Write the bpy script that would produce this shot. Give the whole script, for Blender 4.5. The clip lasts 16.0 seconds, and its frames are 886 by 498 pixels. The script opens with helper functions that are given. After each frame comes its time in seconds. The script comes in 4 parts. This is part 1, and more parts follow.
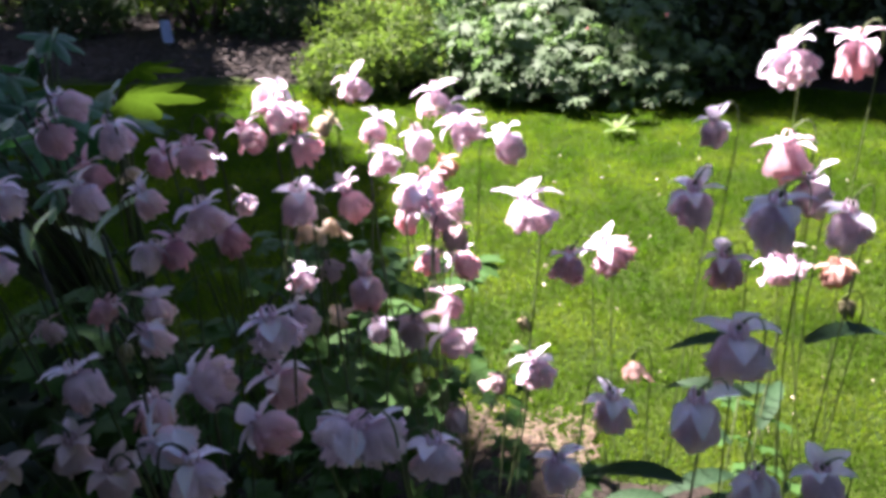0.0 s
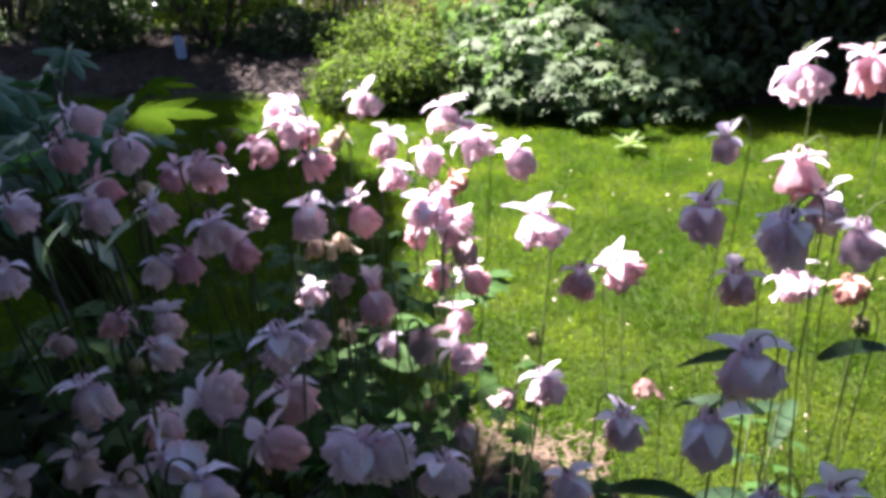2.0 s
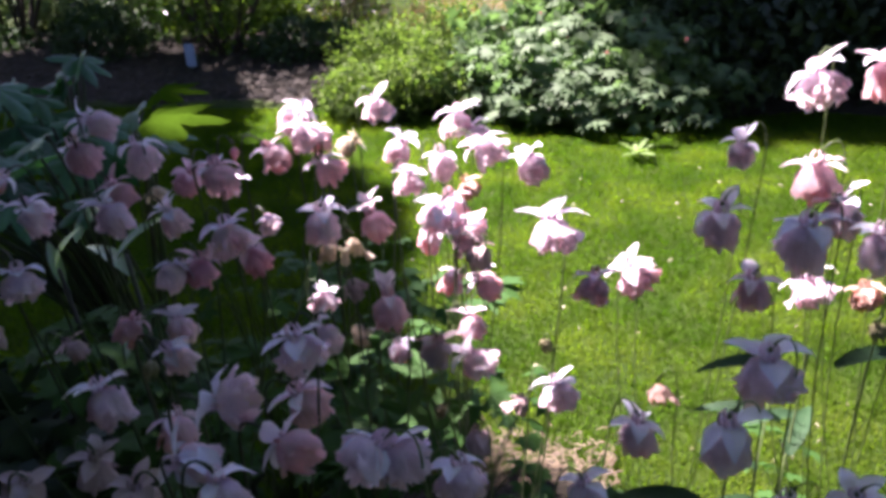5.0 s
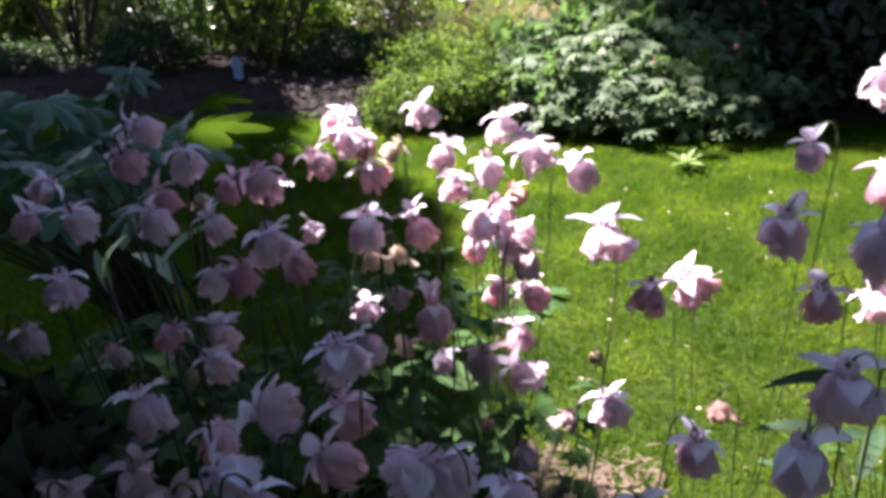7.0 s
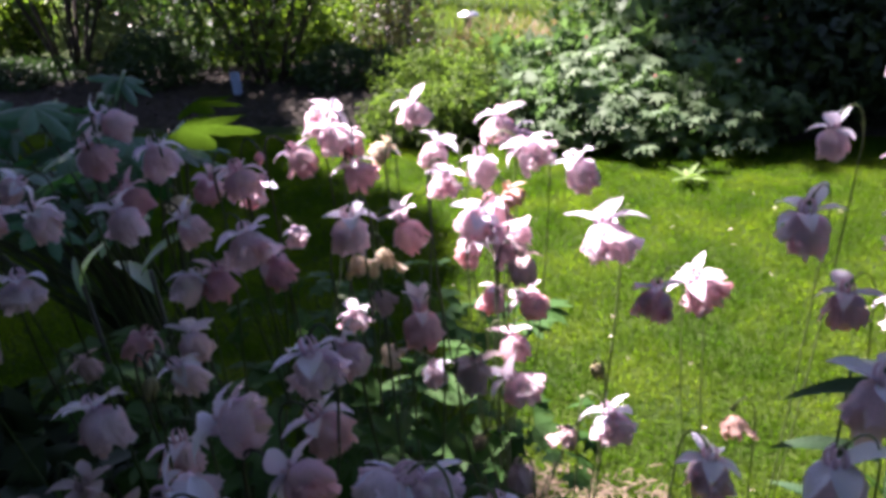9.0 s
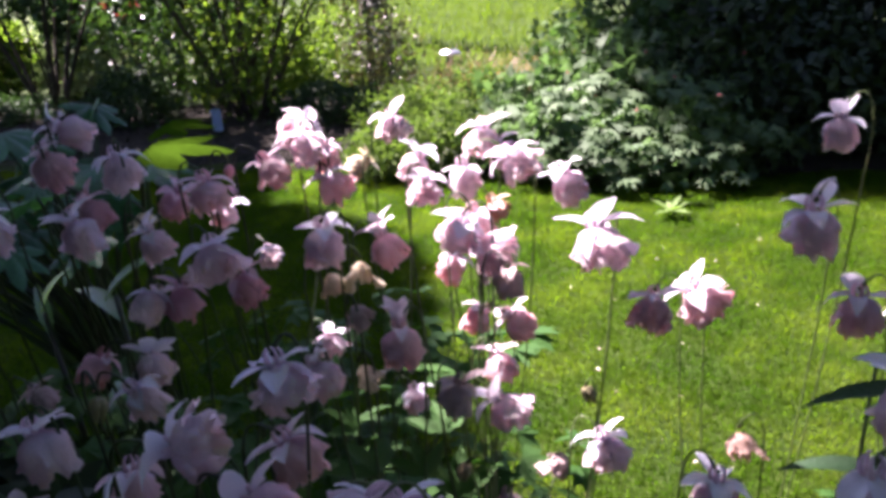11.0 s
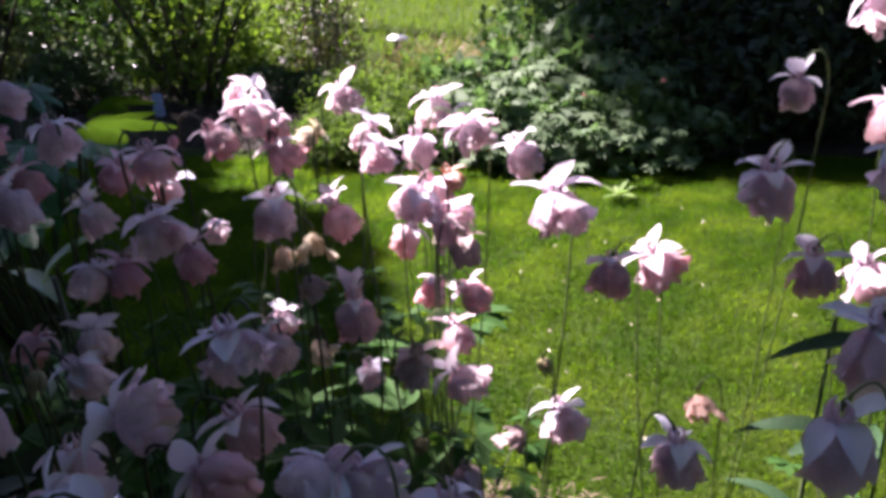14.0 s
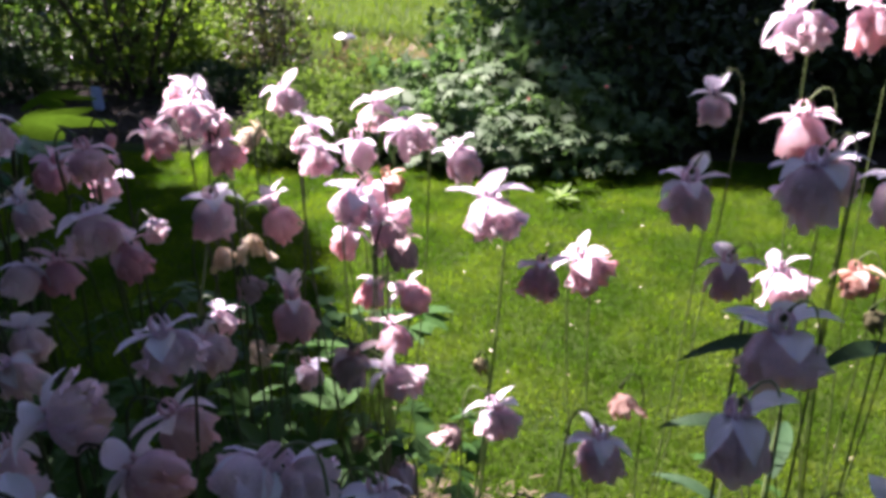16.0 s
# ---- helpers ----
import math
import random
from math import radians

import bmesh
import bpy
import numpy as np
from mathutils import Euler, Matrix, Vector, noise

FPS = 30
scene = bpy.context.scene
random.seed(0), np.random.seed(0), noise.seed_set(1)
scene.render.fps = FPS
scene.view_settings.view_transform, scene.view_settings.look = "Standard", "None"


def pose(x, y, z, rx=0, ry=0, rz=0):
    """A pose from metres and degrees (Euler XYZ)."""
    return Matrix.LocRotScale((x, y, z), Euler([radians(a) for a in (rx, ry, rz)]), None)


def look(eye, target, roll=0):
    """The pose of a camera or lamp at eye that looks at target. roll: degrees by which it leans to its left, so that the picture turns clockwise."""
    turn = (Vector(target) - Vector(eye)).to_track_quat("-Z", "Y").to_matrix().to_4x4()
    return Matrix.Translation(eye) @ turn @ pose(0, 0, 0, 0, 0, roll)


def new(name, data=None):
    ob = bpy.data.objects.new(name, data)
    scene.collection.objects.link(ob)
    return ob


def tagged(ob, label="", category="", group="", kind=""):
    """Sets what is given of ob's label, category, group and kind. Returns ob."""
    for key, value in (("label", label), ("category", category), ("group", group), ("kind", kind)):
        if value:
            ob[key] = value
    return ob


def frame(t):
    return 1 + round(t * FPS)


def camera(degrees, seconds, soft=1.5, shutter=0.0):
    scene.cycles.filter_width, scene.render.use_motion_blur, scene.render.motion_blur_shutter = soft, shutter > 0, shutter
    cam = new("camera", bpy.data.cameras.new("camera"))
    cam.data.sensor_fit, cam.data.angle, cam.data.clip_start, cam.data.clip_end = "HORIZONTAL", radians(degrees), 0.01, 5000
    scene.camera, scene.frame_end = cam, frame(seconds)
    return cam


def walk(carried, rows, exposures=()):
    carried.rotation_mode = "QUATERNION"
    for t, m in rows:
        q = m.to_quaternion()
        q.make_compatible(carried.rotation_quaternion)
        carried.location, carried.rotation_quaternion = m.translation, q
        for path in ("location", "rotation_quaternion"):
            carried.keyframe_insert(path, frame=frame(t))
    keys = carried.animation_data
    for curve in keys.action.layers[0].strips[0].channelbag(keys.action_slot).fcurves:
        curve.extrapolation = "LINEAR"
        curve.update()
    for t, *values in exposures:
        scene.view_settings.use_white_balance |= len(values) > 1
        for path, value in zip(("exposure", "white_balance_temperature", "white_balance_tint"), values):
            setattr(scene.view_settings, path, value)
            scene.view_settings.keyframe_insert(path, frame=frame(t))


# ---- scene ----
cam = camera(60.2, 16.0, soft=4.0)
PATH = [
    (0, (0.046, 0.012, 1.251), (-0.128, 1.71, 0.209), -2.0),
    (0.5, (0.046, 0.013, 1.251), (-0.136, 1.716, 0.218), -2.1),
    (1, (0.045, 0.015, 1.25), (-0.149, 1.719, 0.221), -2.4),
    (1.5, (0.046, 0.014, 1.25), (-0.16, 1.719, 0.225), -2.7),
    (2, (0.046, 0.013, 1.251), (-0.155, 1.729, 0.242), -2.2),
    (2.5, (0.045, 0.017, 1.249), (-0.162, 1.734, 0.245), -2.4),
    (3, (0.046, 0.014, 1.25), (-0.163, 1.733, 0.248), -2.4),
    (5.3, (0.04, 0.011, 1.248), (-0.185, 1.735, 0.259), -2.3),
    (5.5, (0.04, 0.015, 1.244), (-0.208, 1.734, 0.252), -2.9),
    (6, (0.038, 0.018, 1.242), (-0.243, 1.728, 0.245), -3.0),
    (6.5, (0.035, 0.023, 1.241), (-0.28, 1.732, 0.251), -2.9),
    (7, (0.034, 0.028, 1.235), (-0.296, 1.753, 0.277), -3.8),
    (7.5, (0.036, 0.036, 1.226), (-0.3, 1.759, 0.267), -3.8),
    (8, (0.038, 0.044, 1.218), (-0.291, 1.763, 0.249), -3.6),
    (8.5, (0.041, 0.055, 1.207), (-0.281, 1.787, 0.26), -3.5),
    (9, (0.036, 0.066, 1.197), (-0.298, 1.814, 0.285), -3.6),
    (9.2, (0.037, 0.068, 1.194), (-0.295, 1.83, 0.308), -3.9),
    (11.3, (0.029, 0.094, 1.153), (-0.244, 1.897, 0.332), -2.9),
    (11.5, (0.027, 0.093, 1.15), (-0.22, 1.894, 0.314), -2.4),
    (12, (0.024, 0.1, 1.142), (-0.198, 1.908, 0.317), -2.3),
    (12.5, (0.023, 0.101, 1.142), (-0.177, 1.907, 0.307), -1.5),
    (13, (0.027, 0.103, 1.14), (-0.184, 1.905, 0.299), -2.6),
    (13.5, (0.023, 0.102, 1.137), (-0.179, 1.896, 0.277), -2.4),
    (14, (0.025, 0.097, 1.139), (-0.134, 1.899, 0.288), -2.0),
    (14.5, (0.028, 0.094, 1.141), (-0.109, 1.905, 0.303), -1.4),
    (15, (0.027, 0.089, 1.144), (-0.072, 1.903, 0.307), -1.0),
    (15.5, (0.029, 0.088, 1.144), (-0.042, 1.9, 0.302), -0.8),
    (16, (0.033, 0.085, 1.147), (0.013, 1.894, 0.294), 0.5),
]
walk(cam, [(t, look(eye, target, roll)) for t, eye, target, roll in PATH], exposures=[(0.0, 3.32, 5970, 45), (3.0, 3.32, 5970, 45), (6.0, 3.14, 5970, 45), (9.0, 3.06, 5970, 45), (11.5, 3.12, 5970, 45), (13.0, 2.73, 5970, 45), (14.5, 2.73, 5970, 45), (16.0, 2.83, 5970, 45)])

# ---- world and sun ----
SUN = Vector((-0.546, 0.340, 0.766))          # towards the sun: high, from the left and behind the shrubs
world = bpy.data.worlds.new("sky")
scene.world = world
world.use_nodes = True
wn = world.node_tree.nodes
sky = wn.new("ShaderNodeTexSky")
sky.sky_type, sky.sun_disc = "NISHITA", False
sky.ozone_density, sky.dust_density = 2.2, 0.8
sky.sun_elevation, sky.sun_rotation = math.asin(SUN.z), math.atan2(SUN.x, SUN.y)
wn["Background"].inputs["Strength"].default_value = 0.0320
world.node_tree.links.new(sky.outputs[0], wn["Background"].inputs["Color"])
lamp = bpy.data.lights.new("sun", "SUN")
lamp.energy, lamp.angle, lamp.color = 5.0, radians(0.9), (1.0, 0.95, 0.77)
new("sun", lamp).matrix_world = look(SUN * 30, (0, 0, 0))

rng = np.random.default_rng(11)


# ---- materials ----
def material(name):
    m = bpy.data.materials.new(name)
    m.use_nodes = True
    return m, m.node_tree.nodes, m.node_tree.links


def ramp(nodes, stops):
    r = nodes.new("ShaderNodeValToRGB")
    while len(r.color_ramp.elements) < len(stops):
        r.color_ramp.elements.new(0.5)
    for e, (at, c) in zip(r.color_ramp.elements, stops):
        e.position, e.color = at, (*c, 1)
    return r


def noise_tex(nodes, links, scale, detail=4.0, coord="Object"):
    tc, n = nodes.new("ShaderNodeTexCoord"), nodes.new("ShaderNodeTexNoise")
    n.inputs["Scale"].default_value, n.inputs["Detail"].default_value = scale, detail
    links.new(tc.outputs[coord], n.inputs["Vector"])
    return n


def mixed(nodes, links, kind, fac, a, b):
    m = nodes.new("ShaderNodeMix")
    m.data_type, m.blend_type = "RGBA", kind
    for sock, v in ((m.inputs[0], fac), (m.inputs[6], a), (m.inputs[7], b)):
        if hasattr(v, "is_linked"):
            links.new(v, sock)
        else:
            sock.default_value = v if isinstance(v, float) else (*v, 1)
    return m.outputs[2]


def bumped(nodes, links, height, strength, distance):
    b = nodes.new("ShaderNodeBump")
    b.inputs["Strength"].default_value, b.inputs["Distance"].default_value = strength, distance
    links.new(height, b.inputs["Height"])
    return b.outputs[0]


def thin(name, dark, light, glow, share, rough=0.5, scale=40.0, vary="island", vein=0.25, gloss=0.35, tips=None, patch=False):
    """A leaf or petal: two tints that vary from piece to piece, fine blotches, and light that passes through."""
    m, n, l = material(name)
    if vary == "island":
        pick = n.new("ShaderNodeNewGeometry").outputs["Random Per Island"]
    else:
        pick = n.new("ShaderNodeObjectInfo").outputs["Random"]
    tint = ramp(n, [(0.0, dark), (1.0, light)])
    l.new(pick, tint.inputs[0])
    blot = noise_tex(n, l, scale, 5.0)
    shade = ramp(n, [(0.3, (1 - vein,) * 3), (0.7, (1.0,) * 3)])
    l.new(blot.outputs["Fac"], shade.inputs[0])
    colour = mixed(n, l, "MULTIPLY", 1.0, tint.outputs[0], shade.outputs[0])
    if patch:
        wide = noise_tex(n, l, 3.4, 3.0)
        hue = ramp(n, [(0.40, (0.60, 0.74, 0.5)), (0.5, (0.95, 0.97, 0.95)), (0.60, (1.60, 1.34, 2.2))])
        l.new(wide.outputs["Fac"], hue.inputs[0])
        colour = mixed(n, l, "MULTIPLY", 1.0, colour, hue.outputs[0])
    if tips:
        tc, sep = n.new("ShaderNodeTexCoord"), n.new("ShaderNodeSeparateXYZ")
        l.new(tc.outputs["Object"], sep.inputs[0])
        fade = n.new("ShaderNodeMapRange")
        fade.inputs["From Min"].default_value, fade.inputs["From Max"].default_value = -0.15, -0.6
        l.new(sep.outputs["Z"], fade.inputs["Value"])
        colour = mixed(n, l, "MIX", fade.outputs[0], colour, tips)
    through_colour = mixed(n, l, "MULTIPLY", 1.0, colour, glow)
    bsdf = n["Principled BSDF"]
    bsdf.inputs["Roughness"].default_value = rough
    bsdf.inputs["Specular IOR Level"].default_value = gloss
    l.new(colour, bsdf.inputs["Base Color"])
    l.new(bumped(n, l, blot.outputs["Fac"], 0.45, 0.003), bsdf.inputs["Normal"])
    tr, mix = n.new("ShaderNodeBsdfTranslucent"), n.new("ShaderNodeMixShader")
    l.new(through_colour, tr.inputs["Color"])
    mix.inputs[0].default_value = share
    l.new(bsdf.outputs[0], mix.inputs[1]), l.new(tr.outputs[0], mix.inputs[2])
    l.new(mix.outputs[0], n["Material Output"].inputs["Surface"])
    return m


def rough_stuff(name, stops, scale, rough=0.9, bump=0.6, depth=0.01, fine=120.0):
    m, n, l = material(name)
    big, small = noise_tex(n, l, scale, 6.0), noise_tex(n, l, fine, 3.0)
    tint = ramp(n, stops)
    l.new(big.outputs["Fac"], tint.inputs[0])
    grain = ramp(n, [(0.3, (0.55,) * 3), (0.75, (1.0,) * 3)])
    l.new(small.outputs["Fac"], grain.inputs[0])
    bsdf = n["Principled BSDF"]
    l.new(mixed(n, l, "MULTIPLY", 1.0, tint.outputs[0], grain.outputs[0]), bsdf.inputs["Base Color"])
    bsdf.inputs["Roughness"].default_value, bsdf.inputs["Specular IOR Level"].default_value = rough, 0.2
    l.new(bumped(n, l, small.outputs["Fac"], bump, depth), bsdf.inputs["Normal"])
    return m


PETAL = {
    "pale": thin("petal_pale", (0.84, 0.75, 0.83), (0.90, 0.82, 0.88), (1.0, 0.82, 0.84), 0.60, 0.55, 25, "object", 0.2, 0.3, (0.88, 0.76, 0.79)),
    "pink": thin("petal_pink", (0.77, 0.60, 0.68), (0.85, 0.69, 0.75), (1.0, 0.76, 0.76), 0.58, 0.55, 25, "object", 0.2, 0.3, (0.82, 0.58, 0.60)),
    "rose": thin("petal_rose", (0.66, 0.38, 0.47), (0.74, 0.46, 0.54), (1.0, 0.70, 0.68), 0.42, 0.55, 25, "object", 0.2, 0.3, (0.74, 0.42, 0.45)),
    "peach": thin("petal_peach", (0.74, 0.42, 0.33), (0.80, 0.54, 0.45), (1.0, 0.75, 0.60), 0.42, 0.55, 90, "object", 0.2),
    "cream": thin("petal_cream", (0.62, 0.52, 0.42), (0.74, 0.66, 0.50), (1.0, 0.88, 0.66), 0.42, 0.6, 90, "object", 0.3),
    # Faded petals; the same tint also darkens some blooms that lie in shade.
    "dull": thin("petal_faded_and_shaded", (0.48, 0.34, 0.34), (0.60, 0.46, 0.44), (0.9, 0.75, 0.7), 0.35, 0.65, 90, "object", 0.25),
}
SEPAL = {
    "pale": thin("sepal_pale", (0.78, 0.76, 0.88), (0.87, 0.86, 0.93), (1.0, 0.88, 0.88), 0.38, 0.5, 120, "object", 0.12),
    "pink": thin("sepal_pink", (0.79, 0.71, 0.80), (0.86, 0.80, 0.86), (1.0, 0.82, 0.82), 0.38, 0.5, 120, "object", 0.14),
    "rose": thin("sepal_rose", (0.72, 0.52, 0.62), (0.80, 0.62, 0.70), (1.0, 0.75, 0.75), 0.38, 0.5, 120, "object", 0.14),
    "peach": thin("sepal_peach", (0.76, 0.52, 0.42), (0.84, 0.66, 0.56), (1.0, 0.8, 0.66), 0.38, 0.5, 120, "object", 0.2),
    "cream": thin("sepal_cream", (0.74, 0.68, 0.52), (0.82, 0.78, 0.66), (1.0, 0.92, 0.7), 0.38, 0.55, 120, "object", 0.2),
    "dull": thin("sepal_faded_and_shaded", (0.52, 0.40, 0.40), (0.64, 0.52, 0.52), (0.9, 0.78, 0.74), 0.35, 0.6, 120, "object", 0.2),
}
POD = thin("seed_pod_green", (0.20, 0.20, 0.09), (0.30, 0.24, 0.13), (0.9, 1.0, 0.5), 0.2, 0.6, 90, "object")
STEM = thin("stem_purple_green", (0.032, 0.030, 0.022), (0.048, 0.085, 0.03), (1.0, 1.2, 0.6), 0.12, 0.5, 30, "object")
GREEN_STEM = thin("stem_green", (0.075, 0.11, 0.035), (0.11, 0.16, 0.05), (1.0, 1.2, 0.6), 0.15, 0.5, 30, "object")
LEAF = thin("columbine_leaf", (0.024, 0.070, 0.012), (0.040, 0.104, 0.020), (1.1, 1.6, 0.5), 0.25, 0.6, 35, "object", 0.3, 0.15)
BROAD = thin("broad_leaf", (0.025, 0.098, 0.048), (0.046, 0.138, 0.068), (1.1, 1.6, 0.5), 0.3, 0.5, 25, "object", 0.35, 0.3)
# Broad leaf again, with the yellow of sun shining through put into the tint.
SUNLIT_BROAD = thin("sunlit_broad_leaf", (0.042, 0.092, 0.005), (0.050, 0.104, 0.006), (1.4, 1.7, 0.3), 0.5, 0.8, 25, "object", 0.25, 0.0)
DULL_STRAP = thin("dark_lance_leaf", (0.020, 0.050, 0.020), (0.030, 0.070, 0.028), (1.0, 1.4, 0.6), 0.3, 0.6, 30, "object", 0.2, 0.15)
STRAP = thin("lance_leaf", (0.10, 0.18, 0.08), (0.16, 0.25, 0.13), (1.1, 1.6, 0.5), 0.3, 0.28, 30, "object", 0.2, 0.8)
GRASS = thin("lawn_grass", (0.056, 0.105, 0.006), (0.089, 0.140, 0.009), (1.1, 1.45, 0.04), 0.68, 0.8, 30, "island", 0.1, 0.04, None, True)
MEADOW = thin("far_grass", (0.08, 0.14, 0.012), (0.13, 0.185, 0.02), (1.2, 1.4, 0.4), 0.4, 0.7, 30, "island", 0.2, 0.12)
SEDGE = thin("red_seed_grass", (0.13, 0.15, 0.05), (0.32, 0.16, 0.10), (1.2, 1.0, 0.6), 0.35, 0.5, 30, "island", 0.2)
MOUND = thin("fern_green_leaf", (0.070, 0.115, 0.030), (0.125, 0.175, 0.050), (1.2, 1.5, 0.5), 0.48, 0.7, 30, "island", 0.25, 0.1)
SAGE = thin("sage_green_leaf", (0.078, 0.134, 0.062), (0.128, 0.192, 0.094), (1.0, 1.3, 0.6), 0.42, 0.6, 30, "island", 0.2, 0.2)
GLEN = thin("mid_green_leaf", (0.035, 0.075, 0.022), (0.075, 0.13, 0.045), (1.1, 1.5, 0.5), 0.3, 0.5, 30, "island", 0.25, 0.15)
GLINT = thin("glossy_dark_leaf", (0.030, 0.070, 0.020), (0.065, 0.120, 0.035), (1.2, 1.5, 0.4), 0.3, 0.36, 30, "island", 0.25, 0.8)
SAGE_ONE = thin("sage_green_single_leaf", (0.078, 0.134, 0.062), (0.128, 0.192, 0.094), (1.0, 1.3, 0.6), 0.42, 0.6, 30, "object", 0.2, 0.2)
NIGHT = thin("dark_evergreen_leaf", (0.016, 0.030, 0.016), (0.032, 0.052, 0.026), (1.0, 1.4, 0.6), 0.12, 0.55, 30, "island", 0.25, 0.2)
BOX = thin("boxwood_leaf", (0.028, 0.056, 0.024), (0.048, 0.082, 0.036), (1.1, 1.5, 0.5), 0.2, 0.6, 30, "island", 0.25, 0.15)
WILLOW = thin("bush_leaf", (0.058, 0.112, 0.015), (0.130, 0.192, 0.037), (1.3, 1.5, 0.4), 0.5, 0.55, 30, "island", 0.25, 0.2)
ROSE = thin("rose_leaf", (0.03, 0.06, 0.024), (0.11, 0.085, 0.05), (1.2, 1.3, 0.5), 0.25, 0.48, 30, "island", 0.25, 0.5)
SILVER = thin("variegated_leaf", (0.17, 0.25, 0.085), (0.32, 0.40, 0.17), (1.0, 1.1, 0.7), 0.35, 0.5, 30, "island")
CANOPY = thin("tree_leaf", (0.05, 0.11, 0.02), (0.10, 0.17, 0.04), (1.2, 1.6, 0.4), 0.5, 0.45, 30, "island")
WEED = thin("weed_leaf", (0.15, 0.24, 0.07), (0.22, 0.31, 0.11), (1.0, 1.2, 0.5), 0.5, 0.6, 30, "object", 0.2, 0.2)
RED = thin("red_petal", (0.20, 0.045, 0.04), (0.32, 0.09, 0.075), (1.0, 0.6, 0.5), 0.35, 0.5, 60, "object")
BARK = rough_stuff("bark", [(0.3, (0.035, 0.028, 0.02)), (0.7, (0.10, 0.08, 0.06))], 14, 0.9, 0.8, 0.01, 70)
SOIL = rough_stuff("garden_soil", [(0.3, (0.014, 0.012, 0.008)), (0.55, (0.024, 0.019, 0.012)), (0.8, (0.046, 0.035, 0.023))], 9, 0.95, 0.9, 0.012, 90)
CHIP = thin("bark_chip", (0.012, 0.010, 0.007), (0.046, 0.034, 0.024), (1, 1, 1), 0.0, 0.85, 60, "island", 0.4)
STRAW = thin("dry_grass", (0.085, 0.062, 0.034), (0.17, 0.125, 0.078), (1, 0.9, 0.6), 0.25, 0.7, 60, "island", 0.3)
PALE = thin("pale_straw", (0.20, 0.18, 0.10), (0.42, 0.38, 0.26), (1, 0.95, 0.7), 0.2, 0.4, 60, "island", 0.2, 0.5)
TURF = rough_stuff("turf", [(0.36, (0.016, 0.037, 0.001)), (0.5, (0.023, 0.046, 0.001)), (0.64, (0.032, 0.056, 0.002))], 5, 0.95, 0.7, 0.01, 160)
PLASTIC = rough_stuff("pale_blue_plastic", [(0.3, (0.28, 0.38, 0.56)), (0.7, (0.33, 0.43, 0.62))], 20, 0.45, 0.1, 0.001)
STEEL, sn, sl = material("brushed_steel")
sn["Principled BSDF"].inputs["Metallic"].default_value = 1.0
sn["Principled BSDF"].inputs["Base Color"].default_value = (0.42, 0.42, 0.41, 1)
sg = noise_tex(sn, sl, 60)
sr = ramp(sn, [(0.3, (0.36,) * 3), (0.7, (0.5,) * 3)])
sl.new(sg.outputs["Fac"], sr.inputs[0]), sl.new(sr.outputs[0], sn["Principled BSDF"].inputs["Roughness"])
SMOKE = rough_stuff("grey_green_plastic", [(0.3, (0.13, 0.17, 0.09)), (0.7, (0.18, 0.22, 0.12))], 20, 0.4, 0.2, 0.001)


# ---- building helpers ----
def linked(name, mesh, mat, parent=None, m=None, label=""):
    ob = new(name, mesh)
    if mat and not mesh.materials:
        mesh.materials.append(mat)
    if parent:
        ob.parent = parent
    if m is not None:
        ob.matrix_basis = m
    return tagged(ob, label)


def solid(name, verts, faces, smooth=True):
    mesh = bpy.data.meshes.new(name)
    mesh.from_pydata([tuple(v) for v in verts], [], [tuple(f) for f in faces])
    if smooth:
        mesh.polygons.foreach_set("use_smooth", [True] * len(mesh.polygons))
    mesh.update()
    return mesh


def bulk(name, verts, faces):
    """One mesh out of numpy arrays: verts (n, 3), faces (m, k)."""
    mesh = bpy.data.meshes.new(name)
    k = faces.shape[1]
    mesh.vertices.add(len(verts)), mesh.loops.add(faces.size), mesh.polygons.add(len(faces))
    mesh.vertices.foreach_set("co", np.ascontiguousarray(verts, dtype=np.float32).ravel())
    mesh.loops.foreach_set("vertex_index", np.ascontiguousarray(faces, dtype=np.int32).ravel())
    mesh.polygons.foreach_set("loop_start", np.arange(0, faces.size, k, dtype=np.int32))
    mesh.polygons.foreach_set("loop_total", np.full(len(faces), k, dtype=np.int32))
    mesh.update(calc_edges=True)
    mesh.validate()
    return mesh


def tube(points, radii, sides=6):
    """Verts and faces of a tapered, capped tube along points."""
    points, radii = [Vector(p) for p in points], [float(r) for r in radii]
    verts, faces = [], []
    for i, p in enumerate(points):
        along = (points[min(i + 1, len(points) - 1)] - points[max(i - 1, 0)]).normalized()
        side = along.cross(Vector((0.31, 0.83, 0.12))).normalized()
        other = along.cross(side)
        for s in range(sides):
            a = 2 * math.pi * s / sides
            verts.append(p + radii[i] * (math.cos(a) * side + math.sin(a) * other))
    for i in range(len(points) - 1):
        for s in range(sides):
            a, b = i * sides + s, i * sides + (s + 1) % sides
            faces.append((a, b, b + sides, a + sides))
    faces.append(tuple(range(sides))[::-1])
    faces.append(tuple(range(len(verts) - sides, len(verts))))
    return verts, faces


def joined(pieces):
    verts, faces = [], []
    for v, f in pieces:
        o = len(verts)
        verts += list(v)
        faces += [tuple(i + o for i in q) for q in f]
    return verts, faces


def curve(a, b, c, d, n):
    a, b, c, d = map(Vector, (a, b, c, d))
    out = []
    for i in range(n + 1):
        t = i / n
        out.append(a * (1 - t) ** 3 + b * 3 * t * (1 - t) ** 2 + c * 3 * t * t * (1 - t) + d * t ** 3)
    return out


